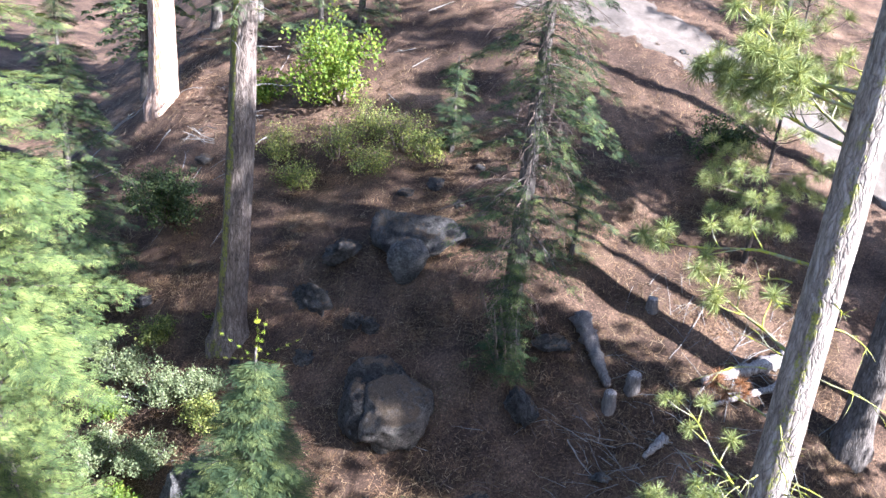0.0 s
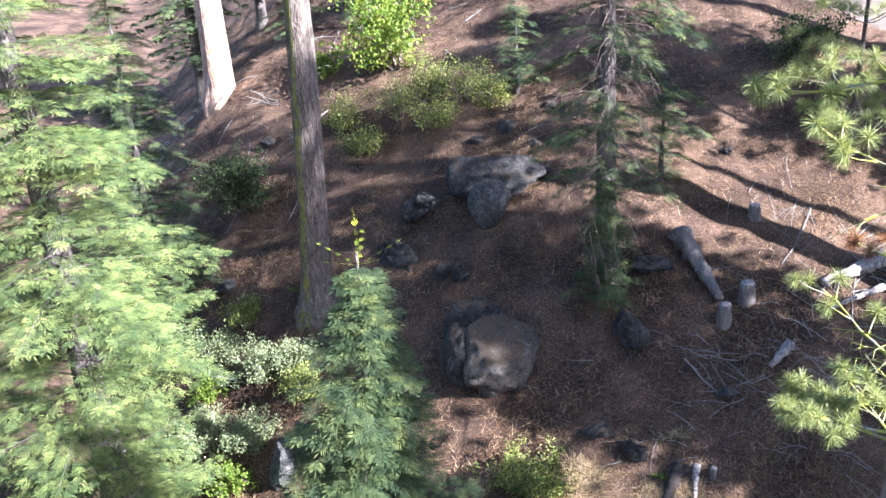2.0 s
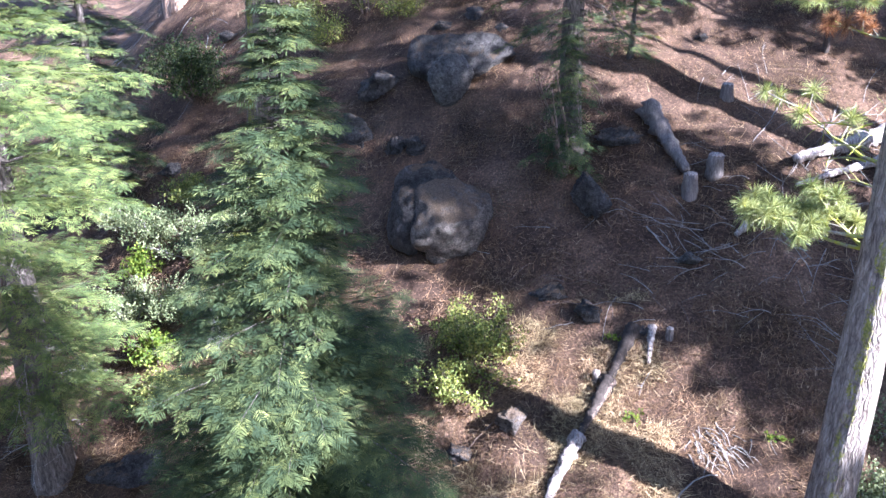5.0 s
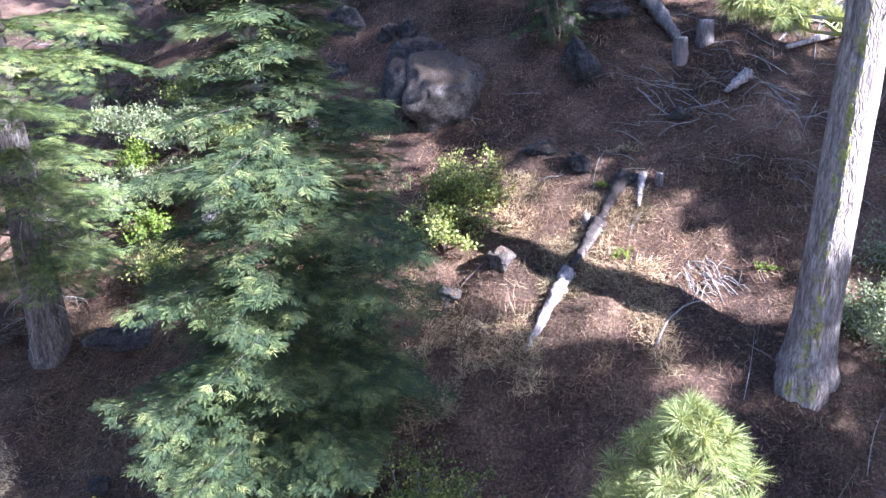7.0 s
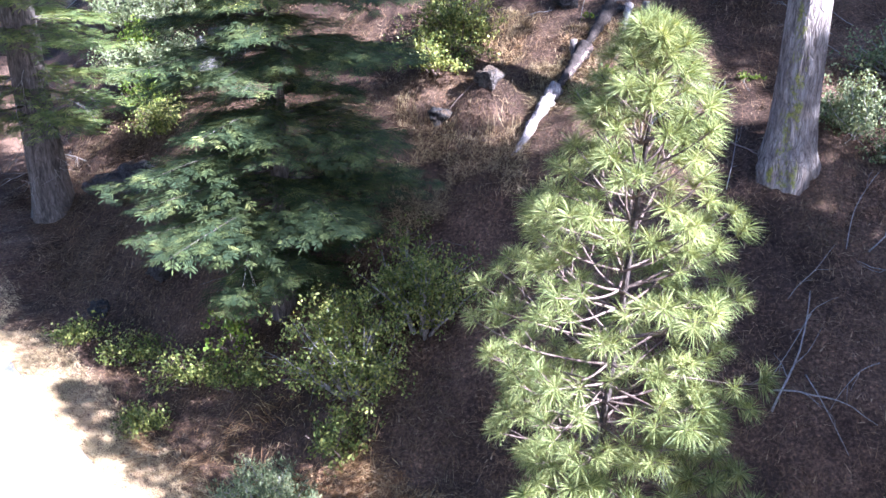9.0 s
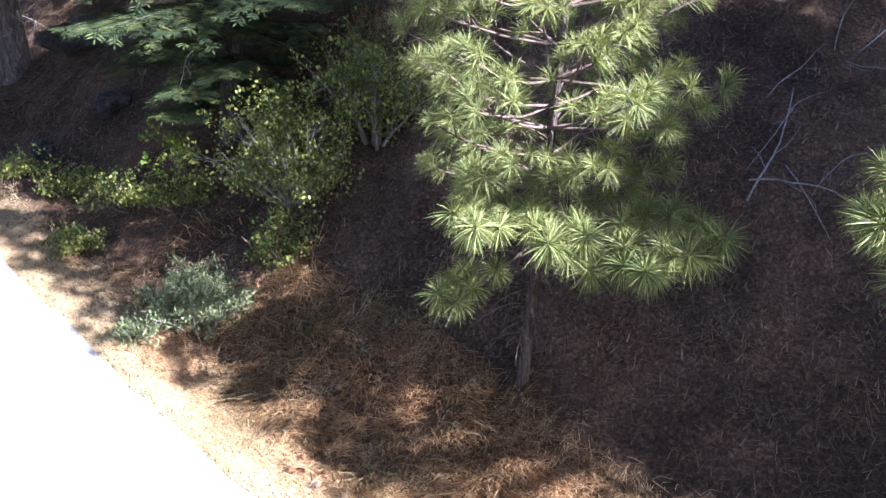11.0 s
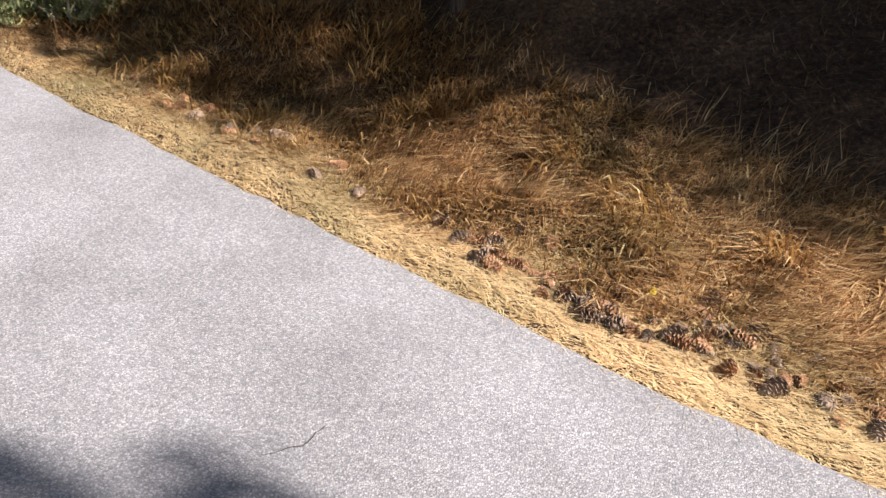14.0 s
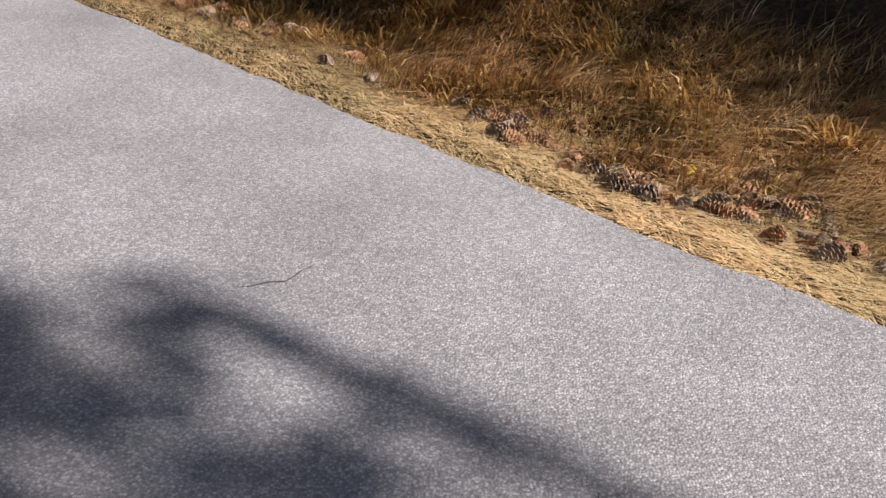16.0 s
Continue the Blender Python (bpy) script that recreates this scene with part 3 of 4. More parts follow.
# ---- shrubs, rocks, dead wood ----
def shrub(name, at, w, d, h, n, leaf, mat, label, category="shrub", stems=9, wood=None, clump=0.10, per=14, group="", turn=0.0):
    """A shrub: forked stems and leaves in clumps on an uneven dome."""
    s = thing(name, at, turn, label, category, group)
    W, P = [], []
    tips = []
    for _ in range(stems):
        az, f = rng.uniform(0, 2 * math.pi), math.sqrt(rng.random())
        end = np.array([math.cos(az) * w / 2 * f, math.sin(az) * d / 2 * f, h * (0.45 + 0.5 * math.sqrt(max(0.0, 1 - f * f)) * rng.uniform(0.7, 1.1))])
        c = smooth_path((end[0] * 0.12, end[1] * 0.12, -0.15), end * [1, 1, 1.3], float(np.linalg.norm(end)) * 1.05, 6, (0, 0, -0.2), 0.13)
        W.append(tube(c, np.linspace(0.016 * (h + 0.4), 0.004, 7), 4))
        tips.append(c)
        for _ in range(5):
            i = rng.integers(2, 6)
            b = smooth_path(c[i], c[i] - c[i - 1] + rng.normal(0, 0.14, 3), 0.38 * h * rng.uniform(0.5, 1.1), 4, (0, 0, 0.25), 0.16)
            W.append(tube(b, np.linspace(0.006, 0.002, 5), 3))
            tips.append(b)
    per_tip = max(1, round(1.5 * n / per / len(tips)))
    for c in tips:
        for _ in range(per_tip):
            i = rng.integers(len(c) // 3, len(c))
            P.append(c[i] + rng.normal(0, clump, 3))
    P = np.array(P)
    Q = np.repeat(P, per, 0) + rng.normal(0, clump * 0.55, (len(P) * per, 3))
    Q = Q[Q[:, 2] > 0.02]
    D = rng.normal(0, 1, Q.shape) + [0, 0, 0.7]
    leaves = stamp(*leaf, Q, frames(D, rng.normal(0, 0.6, Q.shape) + [0, 0, 1.0]), rng.uniform(0.7, 1.25, len(Q)))
    part("branchwork", mesh("branchwork", *join(W), wood or TWIG_BROWN), s, kind="stuff")
    part("foliage", mesh("foliage", *leaves, mat), s)
    return s


LEAF_S, LEAF_M, LEAF_L, LEAF_N = leaf_template(0.048, 0.027), leaf_template(0.07, 0.040), leaf_template(0.11, 0.07), leaf_template(0.06, 0.012)


def rock_mesh(name, size, mat, seed, rough=0.22, cuts=4, flat=0.0, level=4, worn=(0.45, 0.80)):
    """A boulder: a cut and worn ball."""
    r = np.random.default_rng(seed)
    bm = bmesh.new()
    bmesh.ops.create_icosphere(bm, subdivisions=level, radius=1.0)
    planes = [(unit(r.standard_normal(3)), r.uniform(*worn)) for _ in range(cuts * 2 + 4)]
    for v in bm.verts:
        c = np.array(v.co)
        for nrm, dd in planes:
            k = float(np.dot(c, nrm)) - dd
            if k > 0:
                c = c - nrm * k * 0.95
        u = Vector(c * 1.7 + seed)
        c = c * (1 + 1.5 * rough * noise.fractal(u, 0.7, 2.0, 7) + 0.035 * noise.fractal(u * 4.0, 0.6, 2.0, 4))
        c = c * np.array(size) / 2
        if flat and c[2] > flat * size[2] / 2:
            c[2] = flat * size[2] / 2 + (c[2] - flat * size[2] / 2) * 0.2
        v.co = c
    me = bpy.data.meshes.new(name)
    bm.to_mesh(me)
    bm.free()
    me.polygons.foreach_set("use_smooth", np.ones(len(me.polygons), dtype=bool))
    me.materials.append(mat)
    return me


def rock(at, size, mat, label, seed, turn=0.0, sink=0.3, name="boulder", tilt=(0, 0), **k):
    x, y = at
    z = float(ground_z(x, y, False)) + size[2] / 2 - sink * size[2]
    ob = new(name, rock_mesh(name, size, mat, seed, **k))
    ob.matrix_basis = pose(x, y, z, tilt[0], tilt[1], turn)
    return tagged(ob, label, "rock")


def stick(name, at, to, r, mat, label, category="branch", group="", forks=2, arc=0.06, rise=0.02, kind=""):
    """A fallen branch that lies on the ground from one place to another."""
    n = 9
    f = np.linspace(0, 1, n)
    x, y = at[0] + (to[0] - at[0]) * f, at[1] + (to[1] - at[1]) * f
    L = math.hypot(to[0] - at[0], to[1] - at[1])
    bend = arc * L * np.sin(np.pi * f) * rng.choice([-1, 1])
    x, y = x - bend * (to[1] - at[1]) / L, y + bend * (to[0] - at[0]) / L
    z = ground_z(x, y) + r * 0.6 + rise * np.sin(np.pi * f)
    z = np.maximum(z, z[0] + (z[-1] - z[0]) * f)
    c = np.stack([x, y, z], -1)
    out = [tube(c, np.linspace(r, r * 0.4, n), 6, 0.06)]
    for _ in range(forks):
        i = rng.integers(2, n - 2)
        d = unit(c[i + 1] - c[i]) + rng.normal(0, 0.45, 3)
        b = smooth_path(c[i], d, L * rng.uniform(0.2, 0.4), 5, (0, 0, -0.2), 0.12)
        b[:, 2] = np.maximum(b[:, 2], ground_z(b[:, 0], b[:, 1]) + 0.01)
        out.append(tube(b, np.linspace(r * 0.5, r * 0.15, 6), 4))
    V, F = join(out)
    o = c[0]
    ob = new(name, mesh(name, V - o, F, mat))
    ob.location = o
    return tagged(ob, label, category, group, kind)


# ---- the large trees ----
pine_b = thing("pine_tree", on_ground(5.08, 9.70), 0, "tall pine with furrowed grey bark and yellow-green moss", "tree", "tall pines")
part("trunk", trunk_mesh("trunk", 27, 0.29, 0.14, BARK_PINE, lean=(0.010, 0.0), flare=0.5, sides=30), pine_b)
wood, leaves, mossy = [], [], []
for h, az, L, pitch, nt, bare in [(4.75, 166, 1.6, 6, 13, 0), (4.6, 138, 1.6, 0, 12, 0), (4.5, 100, 1.4, 2, 12, 0), (5.6, 122, 2.4, 10, 4, 1), (8.0, 110, 2.0, 6, 6, 0),
                                  (9.3, 130, 2.4, 5, 6, 1), (10.8, 140, 1.9, 10, 13, 0), (11.3, 165, 1.6, 4, 12, 0), (10.9, 112, 2.0, 14, 13, 0), (11.5, 150, 2.1, 6, 14, 0), (11.2, 128, 2.5, 8, 14, 0), (11.6, 90, 2.2, 5, 6, 1), (13.5, 40, 2.2, 10, 8, 0), (14.5, 200, 2.0, 10, 8, 0), (15.5, 300, 2.4, 8, 9, 0), (16.5, 120, 2.4, 10, 9, 0), (17.5, 20, 2.4, 10, 9, 0), (18.5, 230, 2.2, 10, 9, 0), (20, 80, 2.2, 15, 9, 0), (21, 330, 2.0, 15, 9, 0), (22.5, 190, 1.8, 20, 9, 0), (24, 60, 1.6, 25, 9, 0), (25.5, 280, 1.3, 30, 9, 0), (26.5, 150, 1.0, 40, 9, 0)]:
    w, l = pine_limb(np.array([0.01 * h, 0, h]), radians(az), L, radians(pitch), TUFT_B, 1.0, nt, curl=-0.1 if bare else 0.3, wob=0.14 if bare else 0.07, r=0.03)
    (mossy if bare or h < 12 else wood).append(w)
    leaves.append(l)
part("branchwork", mesh("branchwork", *join(wood), TWIG_BROWN), pine_b, kind="stuff")
part("mossy_branchwork", mesh("mossy_branchwork", *join(mossy), TWIG_MOSS), pine_b, "bent limbs furred with yellow moss", "stuff")
part("dead_branchwork", mesh("dead_branchwork", *dead_twigs(22, 4.6, 9.5, 0.9, 0.5, 0.014, base=0.32), TWIG_MOSS), pine_b, "curled dead twigs furred with moss", "stuff")
part("crown", mesh("crown", *join(leaves), PINE), pine_b, "long pale green needle tufts")
w, l = pine_limb(np.array([0.07, 0, 7.0]), radians(118), 1.2, radians(4), TUFT_B, 0.75, 5, curl=-0.25, wob=0.12, r=0.018)
part("dead_branch", mesh("dead_branch", *w, TWIG_MOSS), pine_b, "bent dead branch with moss")
part("dead_needles", mesh("dead_needles", *l, RUST), pine_b, "hanging rusty brown dead needles", "stuff")

# the second trunk farther right, in shade
dark = thing("pine_tree", on_ground(9.6, 15.3), 0, "dark shaded pine trunk on the slope", "tree", "tall pines")
part("trunk", trunk_mesh("trunk", 22, 0.32, 0.1, BARK_FIR), dark)
w, l = fir_limbs(22, 9, 2.2, 0.8, 5, 0.3, 0.1, fill=0.5)
part("branchwork", mesh("branchwork", *w, TWIG_BROWN), dark, kind="stuff")
part("crown", mesh("crown", *l, FIR), dark)

# the mossy trunk in the middle of the slope
tree_a = thing("pine_tree", on_ground(-4.22, 18.75), 0, "straight pine with grey bark, yellow moss at its foot", "tree", "tall pines")
part("trunk", trunk_mesh("trunk", 24, 0.35, 0.1, BARK_A, lean=(0.045, 0.0), flare=0.5, sides=24), tree_a)
part("dead_branchwork", mesh("dead_branchwork", *dead_twigs(16, 3.5, 9.0, 0.9, 0.4, base=0.3), TWIG_GREY), tree_a, "short bare grey twigs", "stuff")
w, l = fir_limbs(24, 8.2, 2.4, 0.7, 5, 0.35, 0.1, fill=0.5)
w = (w[0] + np.array([0.045, 0, 0]) * w[0][:, 2:3], w[1])
l = (l[0] + np.array([0.045, 0, 0]) * l[0][:, 2:3], l[1])
part("branchwork", mesh("branchwork", *w, TWIG_BROWN), tree_a, kind="stuff")
part("crown", mesh("crown", *l, FIR), tree_a)

tree_w = thing("cedar_tree", on_ground(-8.75, 29.2), 0, "thick sunlit trunk with pale reddish bark", "tree", "tall pines")
part("trunk", trunk_mesh("trunk", 22, 0.46, 0.15, BARK_RED, lean=(-0.01, 0), flare=0.35, sides=24), tree_w)
w, l = fir_limbs(22, 9, 2.4, 0.8, 5, 0.4, 0.0, fill=0.4)
part("branchwork", mesh("branchwork", *w, TWIG_BROWN), tree_w, kind="stuff")
part("crown", mesh("crown", *l, FIR), tree_w)

# firs
fir = fir_tree("fir_tree", on_ground(-2.15, 9.3), 9.75, 0.5, 3.7, 0.15, "young white fir, dense and cone-shaped with drooping sprays", gap=0.36, per=8, droop=0.08, lift=-0.02, shape=1.1, fill=1.35, twigs=16, lean=(0.042, 0.0), cap=1.95, size=1.15)
# the leading shoot stands bare above a whorl of short thin arms
up = [(0.41, 0.0, 9.6 + 0.12 * i) for i in range(6)]
ring = [(2 * math.pi * i / 5 + 0.3, r) for i in range(5) for r in (0.1, 0.22, 0.34, 0.46)]
arms = [(0.41 + r * math.cos(k), r * math.sin(k), 9.6 + 0.45 * r) for k, r in ring]
tip = stamp(*SPRAY, up + arms, frames(np.array([(0.02, 0, 1.0)] * 6 + [(math.cos(k), math.sin(k), 0.45) for k, r in ring]), np.array([(math.cos(k * 1.3), math.sin(k * 1.3), 0.1) for k in range(6)] + [(0, 0.1, 1.0)] * len(arms))), [0.5] * 6 + [0.38] * len(arms))
part("leader", mesh("leader", *tip, FIR_TIP), fir, "yellow-green leading shoot", "stuff")
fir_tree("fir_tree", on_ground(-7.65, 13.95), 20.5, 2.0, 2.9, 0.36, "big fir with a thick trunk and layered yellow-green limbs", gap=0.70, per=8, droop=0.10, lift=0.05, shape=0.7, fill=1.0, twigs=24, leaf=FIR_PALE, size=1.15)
fir_tree("fir_tree", on_ground(-8.9, 21.3), 9.5, 0.9, 2.1, 0.18, "medium fir with hanging light green limbs", gap=0.46, per=7, droop=0.35, shape=0.7, fill=0.85, leaf=FIR)
mid_fir = fir_tree("fir_tree", on_ground(2.3, 16.8), 13, 2.6, 2.15, 0.24, "thin fir with many bare drooping lower twigs", gap=0.5, per=5, droop=0.55, shape=0.5, fill=0.8, dead=0.16, twigs=0)
part("dead_branchwork", mesh("dead_branchwork", *dead_twigs(170, 1.5, 8.5, 1.4, 1.2, 0.010), TWIG_BROWN), mid_fir, "many bare drooping dead twigs", "stuff")
low = shrub("fir_sapling", on_ground(2.2, 16.35), 1.1, 0.9, 2.6, 10, LEAF_N, FIR, "small drooping fir sapling in shade", "tree", stems=3)
w, l = fir_limbs(3.0, 0.3, 0.75, 0.3, 5, 0.6, 0.0, fill=0.9)
part("crown", mesh("crown", *l, FIR), low)
for x, y, H, R, lab in [(3.8, 18.9, 2.1, 0.75, "small pale fir sapling on the sunny slope"), (0.9, 23.4, 2.6, 0.85, "pale green fir sapling beside the shrubs"), (-6.2, 31.0, 5.0, 1.5, "young fir behind the trunks"),
                        (-2.4, 31.5, 7.0, 1.8, "young fir behind the trunks"), (1.5, 33.0, 6.0, 1.7, "young fir behind the trunks"), (-3.6, 29.8, 5.5, 1.6, "young fir behind the trunks"), (12.5, 31.5, 8.0, 2.0, "fir at the top of the track"), (15.0, 27.0, 8.0, 2.0, "fir at the top of the track")]:
    fir_tree("fir_sapling" if H < 3 else "fir_tree", on_ground(x, y), H, 0.25, R, 0.03 + 0.015 * H, lab, gap=0.32 if H < 3 else 0.5, per=5, droop=0.3, fill=0.7)

# young pines
def young_pine(at, H, hb, R, label, gap=0.34, per=5, size=1.0, tufts=6, lean=(0.0, 0.0), twigs=10, arms=()):
    t = thing("young_pine", at, 0, label, "tree")
    part("trunk", trunk_mesh("trunk", H, 0.007 * H + 0.012, 0.012, BARK_YOUNG_SHADED, lean=lean, flare=0.2, sides=12), t)
    W, Lv = [], []
    h = hb
    while h < H:
        f = (H - h) / (H - hb)
        for k in range(per):
            az = 2 * math.pi * (k + rng.random() * 0.8) / per + h
            w, l = pine_limb(np.array([lean[0] * h, lean[1] * h, h]), az, R * (f ** 0.62) * min(1.0, 0.5 + 2.2 * (1 - f)) * rng.uniform(0.75, 1.1) + 0.1, radians(rng.uniform(-12, 12) + 45 * (1 - f) ** 2), TUFT, size, max(2, int(tufts * f + 1)), curl=0.45)
            W.append(w)
            Lv.append(l)
        h += gap * (0.75 + 0.5 * rng.random())
    for h, az, L, pitch, n in arms:
        w, l = pine_limb(np.array([lean[0] * h, lean[1] * h, h]), radians(az), L, radians(pitch), TUFT_B, size, n, curl=0.3)
        W.append(w)
        Lv.append(l)
    top = stamp(*TUFT, [(lean[0] * H, lean[1] * H, H - 0.05), (lean[0] * H, lean[1] * H, H - 0.2)], frames(np.array([(0, 0.02, 1.0), (0.1, 0, 1.0)]), np.array([(1.0, 0, 0), (0, 1.0, 0)])), [size * 1.1, size])
    part("branchwork", mesh("branchwork", *join(W), TWIG_BROWN), t, kind="stuff")
    part("crown", mesh("crown", *join(Lv + [top]), PINE), t, "bursting tufts of long green needles")
    if twigs:
        part("dead_branchwork", mesh("dead_branchwork", *dead_twigs(twigs, 0.5, hb + 0.8, 0.65, 1.2, 0.006, base=0.03), TWIG_BROWN), t, "thin hanging dead twigs", "stuff")
    return t


young_pine(on_ground(1.66, 5.15), 6.0, 1.75, 1.5, "young pine with bright needle tufts on the bank", lean=(0.065, -0.11), twigs=40, gap=0.25, per=7, tufts=5, arms=[(1.9, 235, 1.25, -8, 6), (1.5, 222, 1.15, -20, 7), (1.9, -30, 1.6, -14, 8), (1.75, -60, 1.5, -16, 7), (1.85, 5, 1.4, -14, 7), (2.0, -85, 1.3, -10, 7)])
young_pine(on_ground(4.95, 2.8), 5.8, 3.0, 1.35, "young pine at the road's edge", gap=0.32, per=6, arms=[(3.2, 190, 1.45, 10, 9), (3.3, 184, 1.4, 8, 8), (3.1, 197, 1.3, 6, 7)])
young_pine(on_ground(8.2, 19.6), 7.5, 1.0, 2.0, "bushy young pine with twisted mossy twigs", gap=0.75, per=5, size=1.5, tufts=5)

# tall firs added to shade the bank, most beyond the view, upslope and across the road
shade = fir_tree("fir_tree", on_ground(18.2, -0.9), 24, 3.0, 3.3, 0.3, "tall forest fir added for shade, mostly out of view", gap=0.60, per=8, droop=0.35, fill=0.3, shape=0.45, spray=SPRAY_FAR)
for x, y, wide, tall, tr in [(16.25, -1.8, 0.75, 0.72, 40), (16.15, -3.0, 0.55, 0.68, 130), (17.4, -1.6, 0.85, 0.85, 70), (17.9, -1.4, 0.66, 1.2, 120), (16.8, -10.85, 0.9, 0.9, 65), (22.1, -3.7, 0.75, 1.36, 210), (25.3, -6.1, 0.75, 1.42, 300), (16.1, 1.85, 0.64, 0.64, 110), (19.3, 1.44, 0.65, 0.80, 31), (20.2, -0.8, 0.55, 1.1, 250), (15.8, 7.3, 0.66, 1.08, 90), (17.2, 8.7, 0.75, 0.86, 150), (18.4, 5.9, 0.9, 0.9, 15), (20.8, 4.0, 0.85, 1.2, 75), 
                             (18.0, 15.2, 0.75, 0.8, 260), (18.75, 16.4, 0.8, 0.8, 310), (12.4, -8.45, 0.85, 0.8, 20), (14.36, -7.13, 0.10, 0.545, 45), (12.85, -8.35, 0.6, 0.75, 33), (-9, -7, 1, 1, 5), (-4, -11, 1.1, 1.1, 50), (2, -13, 0.9, 0.9, 95), (7, -17, 1, 1, 25), (17.87, -3.04, 0.48, 1.02, 222), (-7.0, 36.5, 0.7, 0.6, 12), (-11.5, 36.0, 0.75, 0.65, 99), (-9.5, 40.0, 0.8, 0.7, 177), (-14, 0, 1, 1, 140), (-16, 7, 1, 1, 185), (-15, 13, 0.95, 0.95, 230), (-17, 20, 1.1, 1.1, 275)]:
    copy_thing(shade, pose(*on_ground(x, y), 0, 0, tr) @ Matrix.Diagonal((wide, wide, tall, 1)))
# unseen firs with high crowns, added to shade only the far slope
high = fir_tree("fir_tree", on_ground(19.2, 19.0), 29, 18, 2.4, 0.35, "unseen tall fir added for shade, with a high crown", gap=0.7, per=7, droop=0.35, fill=0.3, shape=0.45, spray=SPRAY_FAR)
for x, y, tr in [(14.75, 13.6, 30), (12.9, 12.0, 200)]:
    copy_thing(high, pose(*on_ground(x, y), 0, 0, tr) @ Matrix.Diagonal((0.6, 0.6, 0.78, 1)))

# ---- rocks ----
rock((-0.02, 15.6), (1.75, 1.6, 1.75), ROCK_DUFF, "big rounded boulder with brown duff on its top", 33, 40, 0.32, rough=0.10, cuts=1, worn=(0.70, 0.9), flat=0.5, tilt=(20, 0))
rock((-0.85, 15.85), (0.75, 1.2, 1.5), ROCK, "dark rounded rock leaning on the duff-topped boulder", 9, 10, 0.36, rough=0.08, cuts=0, worn=(0.7, 0.9), tilt=(8, 6))
rock((-0.45, 16.35), (1.5, 0.8, 1.5), ROCK, "dark rock behind the duff-topped boulder", 35, -10, 0.38, rough=0.08, cuts=0, worn=(0.7, 0.9))
rock((0.15, 20.2), (2.5, 1.3, 1.5), ROCK, "large dark slanting boulder in shade", 11, -14, 0.35, cuts=0, rough=0.08)
rock((-0.05, 19.3), (1.05, 0.85, 1.25), ROCK_PALE, "pale rounded rock against the large boulder", 12, 10, 0.25, cuts=1, rough=0.08, worn=(0.65, 0.9))
rock((-1.6, 20.3), (1.3, 1.0, 1.0), ROCK, "dark lichen-stained rock in shade", 13, 40, 0.4)
rock((2.62, 15.45), (0.75, 0.6, 1.15), ROCK_BLUE, "upright blue-grey stone on the slope", 14, 25, 0.3, tilt=(-12, 8))
rock((-2.2, 19.1), (1.5, 0.9, 0.9), ROCK, "low dark rock in the shade", 15, -20, 0.45)
rock((-1.2, 18.3), (0.7, 0.5, 0.55), ROCK, "low dark rock in the shade", 16, 60, 0.45)
rock((-0.75, 17.95), (0.6, 0.45, 0.5), ROCK, "small half-buried rock in duff", 17, 0, 0.4)
rock((-2.2, 17.5), (0.5, 0.45, 0.6), ROCK_BLUE, "small blue-grey rock in shade", 18, 0, 0.35)
rock((-4.62, 15.0), (0.75, 0.7, 1.5), ROCK_PALE, "tall pale rock among shrubs", 19, 30, 0.3, tilt=(-10, 10))
rock((-4.0, 15.25), (0.95, 0.8, 1.25), ROCK_PALE, "broad pale rock among shrubs", 20, -15, 0.3)
rock((-7.05, 21.0), (0.7, 0.5, 0.5), ROCK, "small grey rock at the path's edge", 21, 15, 0.35)
rock((3.3, 16.9), (0.95, 0.5, 0.4), ROCK_BLUE, "flat blue-grey stone beside the log", 22, 15, 0.35)
rock((-5.7, 13.1), (1.6, 1.0, 0.85), ROCK_BLUE, "wide grey boulder below the fir", 23, 30, 0.35)
rock((-4.4, 10.8), (0.75, 0.6, 0.75), ROCK, "mossy rock below the fir", 24, 0, 0.35)
rock((-5.5, 10.6), (0.42, 0.36, 0.36), ROCK_BLUE, "small blue-grey stone on the bank", 25, 20, 0.35)
rock((2.4, 13.4), (0.6, 0.45, 0.45), ROCK, "half-buried rock by the log", 26, 0, 0.4)
rock((1.75, 13.9), (0.9, 0.6, 0.4), ROCK, "half-buried dark rock on the slope", 27, 20, 0.45)
rock((0.95, 11.6), (0.6, 0.45, 0.55), ROCK_DUFF, "rock in a duff-covered hump", 28, 60, 0.35)
rock((0.15, 11.55), (0.55, 0.45, 0.4), ROCK, "dark rock under the hump", 29, 10, 0.35)
rock((-2.6, 16.1), (0.45, 0.4, 0.45), ROCK_PALE, "pale rock in the sun", 30, 0, 0.35)
rock((4.15, 14.2), (0.5, 0.4, 0.3), ROCK_PALE, "small pale rock in the slash", 31, 0, 0.35)
for x, y, s in [(1.7, 22.4, 0.5), (0.6, 22.0, 0.6), (-0.2, 21.9, 0.45), (1.2, 21.2, 0.4), (-6.5, 25.6, 0.6), (3.2, 13.0, 0.3), (-3.2, 17.0, 0.3), (-3.9, 18.0, 0.35), (5.5, 19.8, 0.35), (8.3, 28.4, 0.35), (9.8, 29.4, 0.4)]:
    rock((x, y), (s * 1.2, s, s * 0.7), ROCK, "small rock half sunk in duff", int(x * 7 + y * 13) % 97 + 40, x * 50, 0.4, name="rock", level=3)

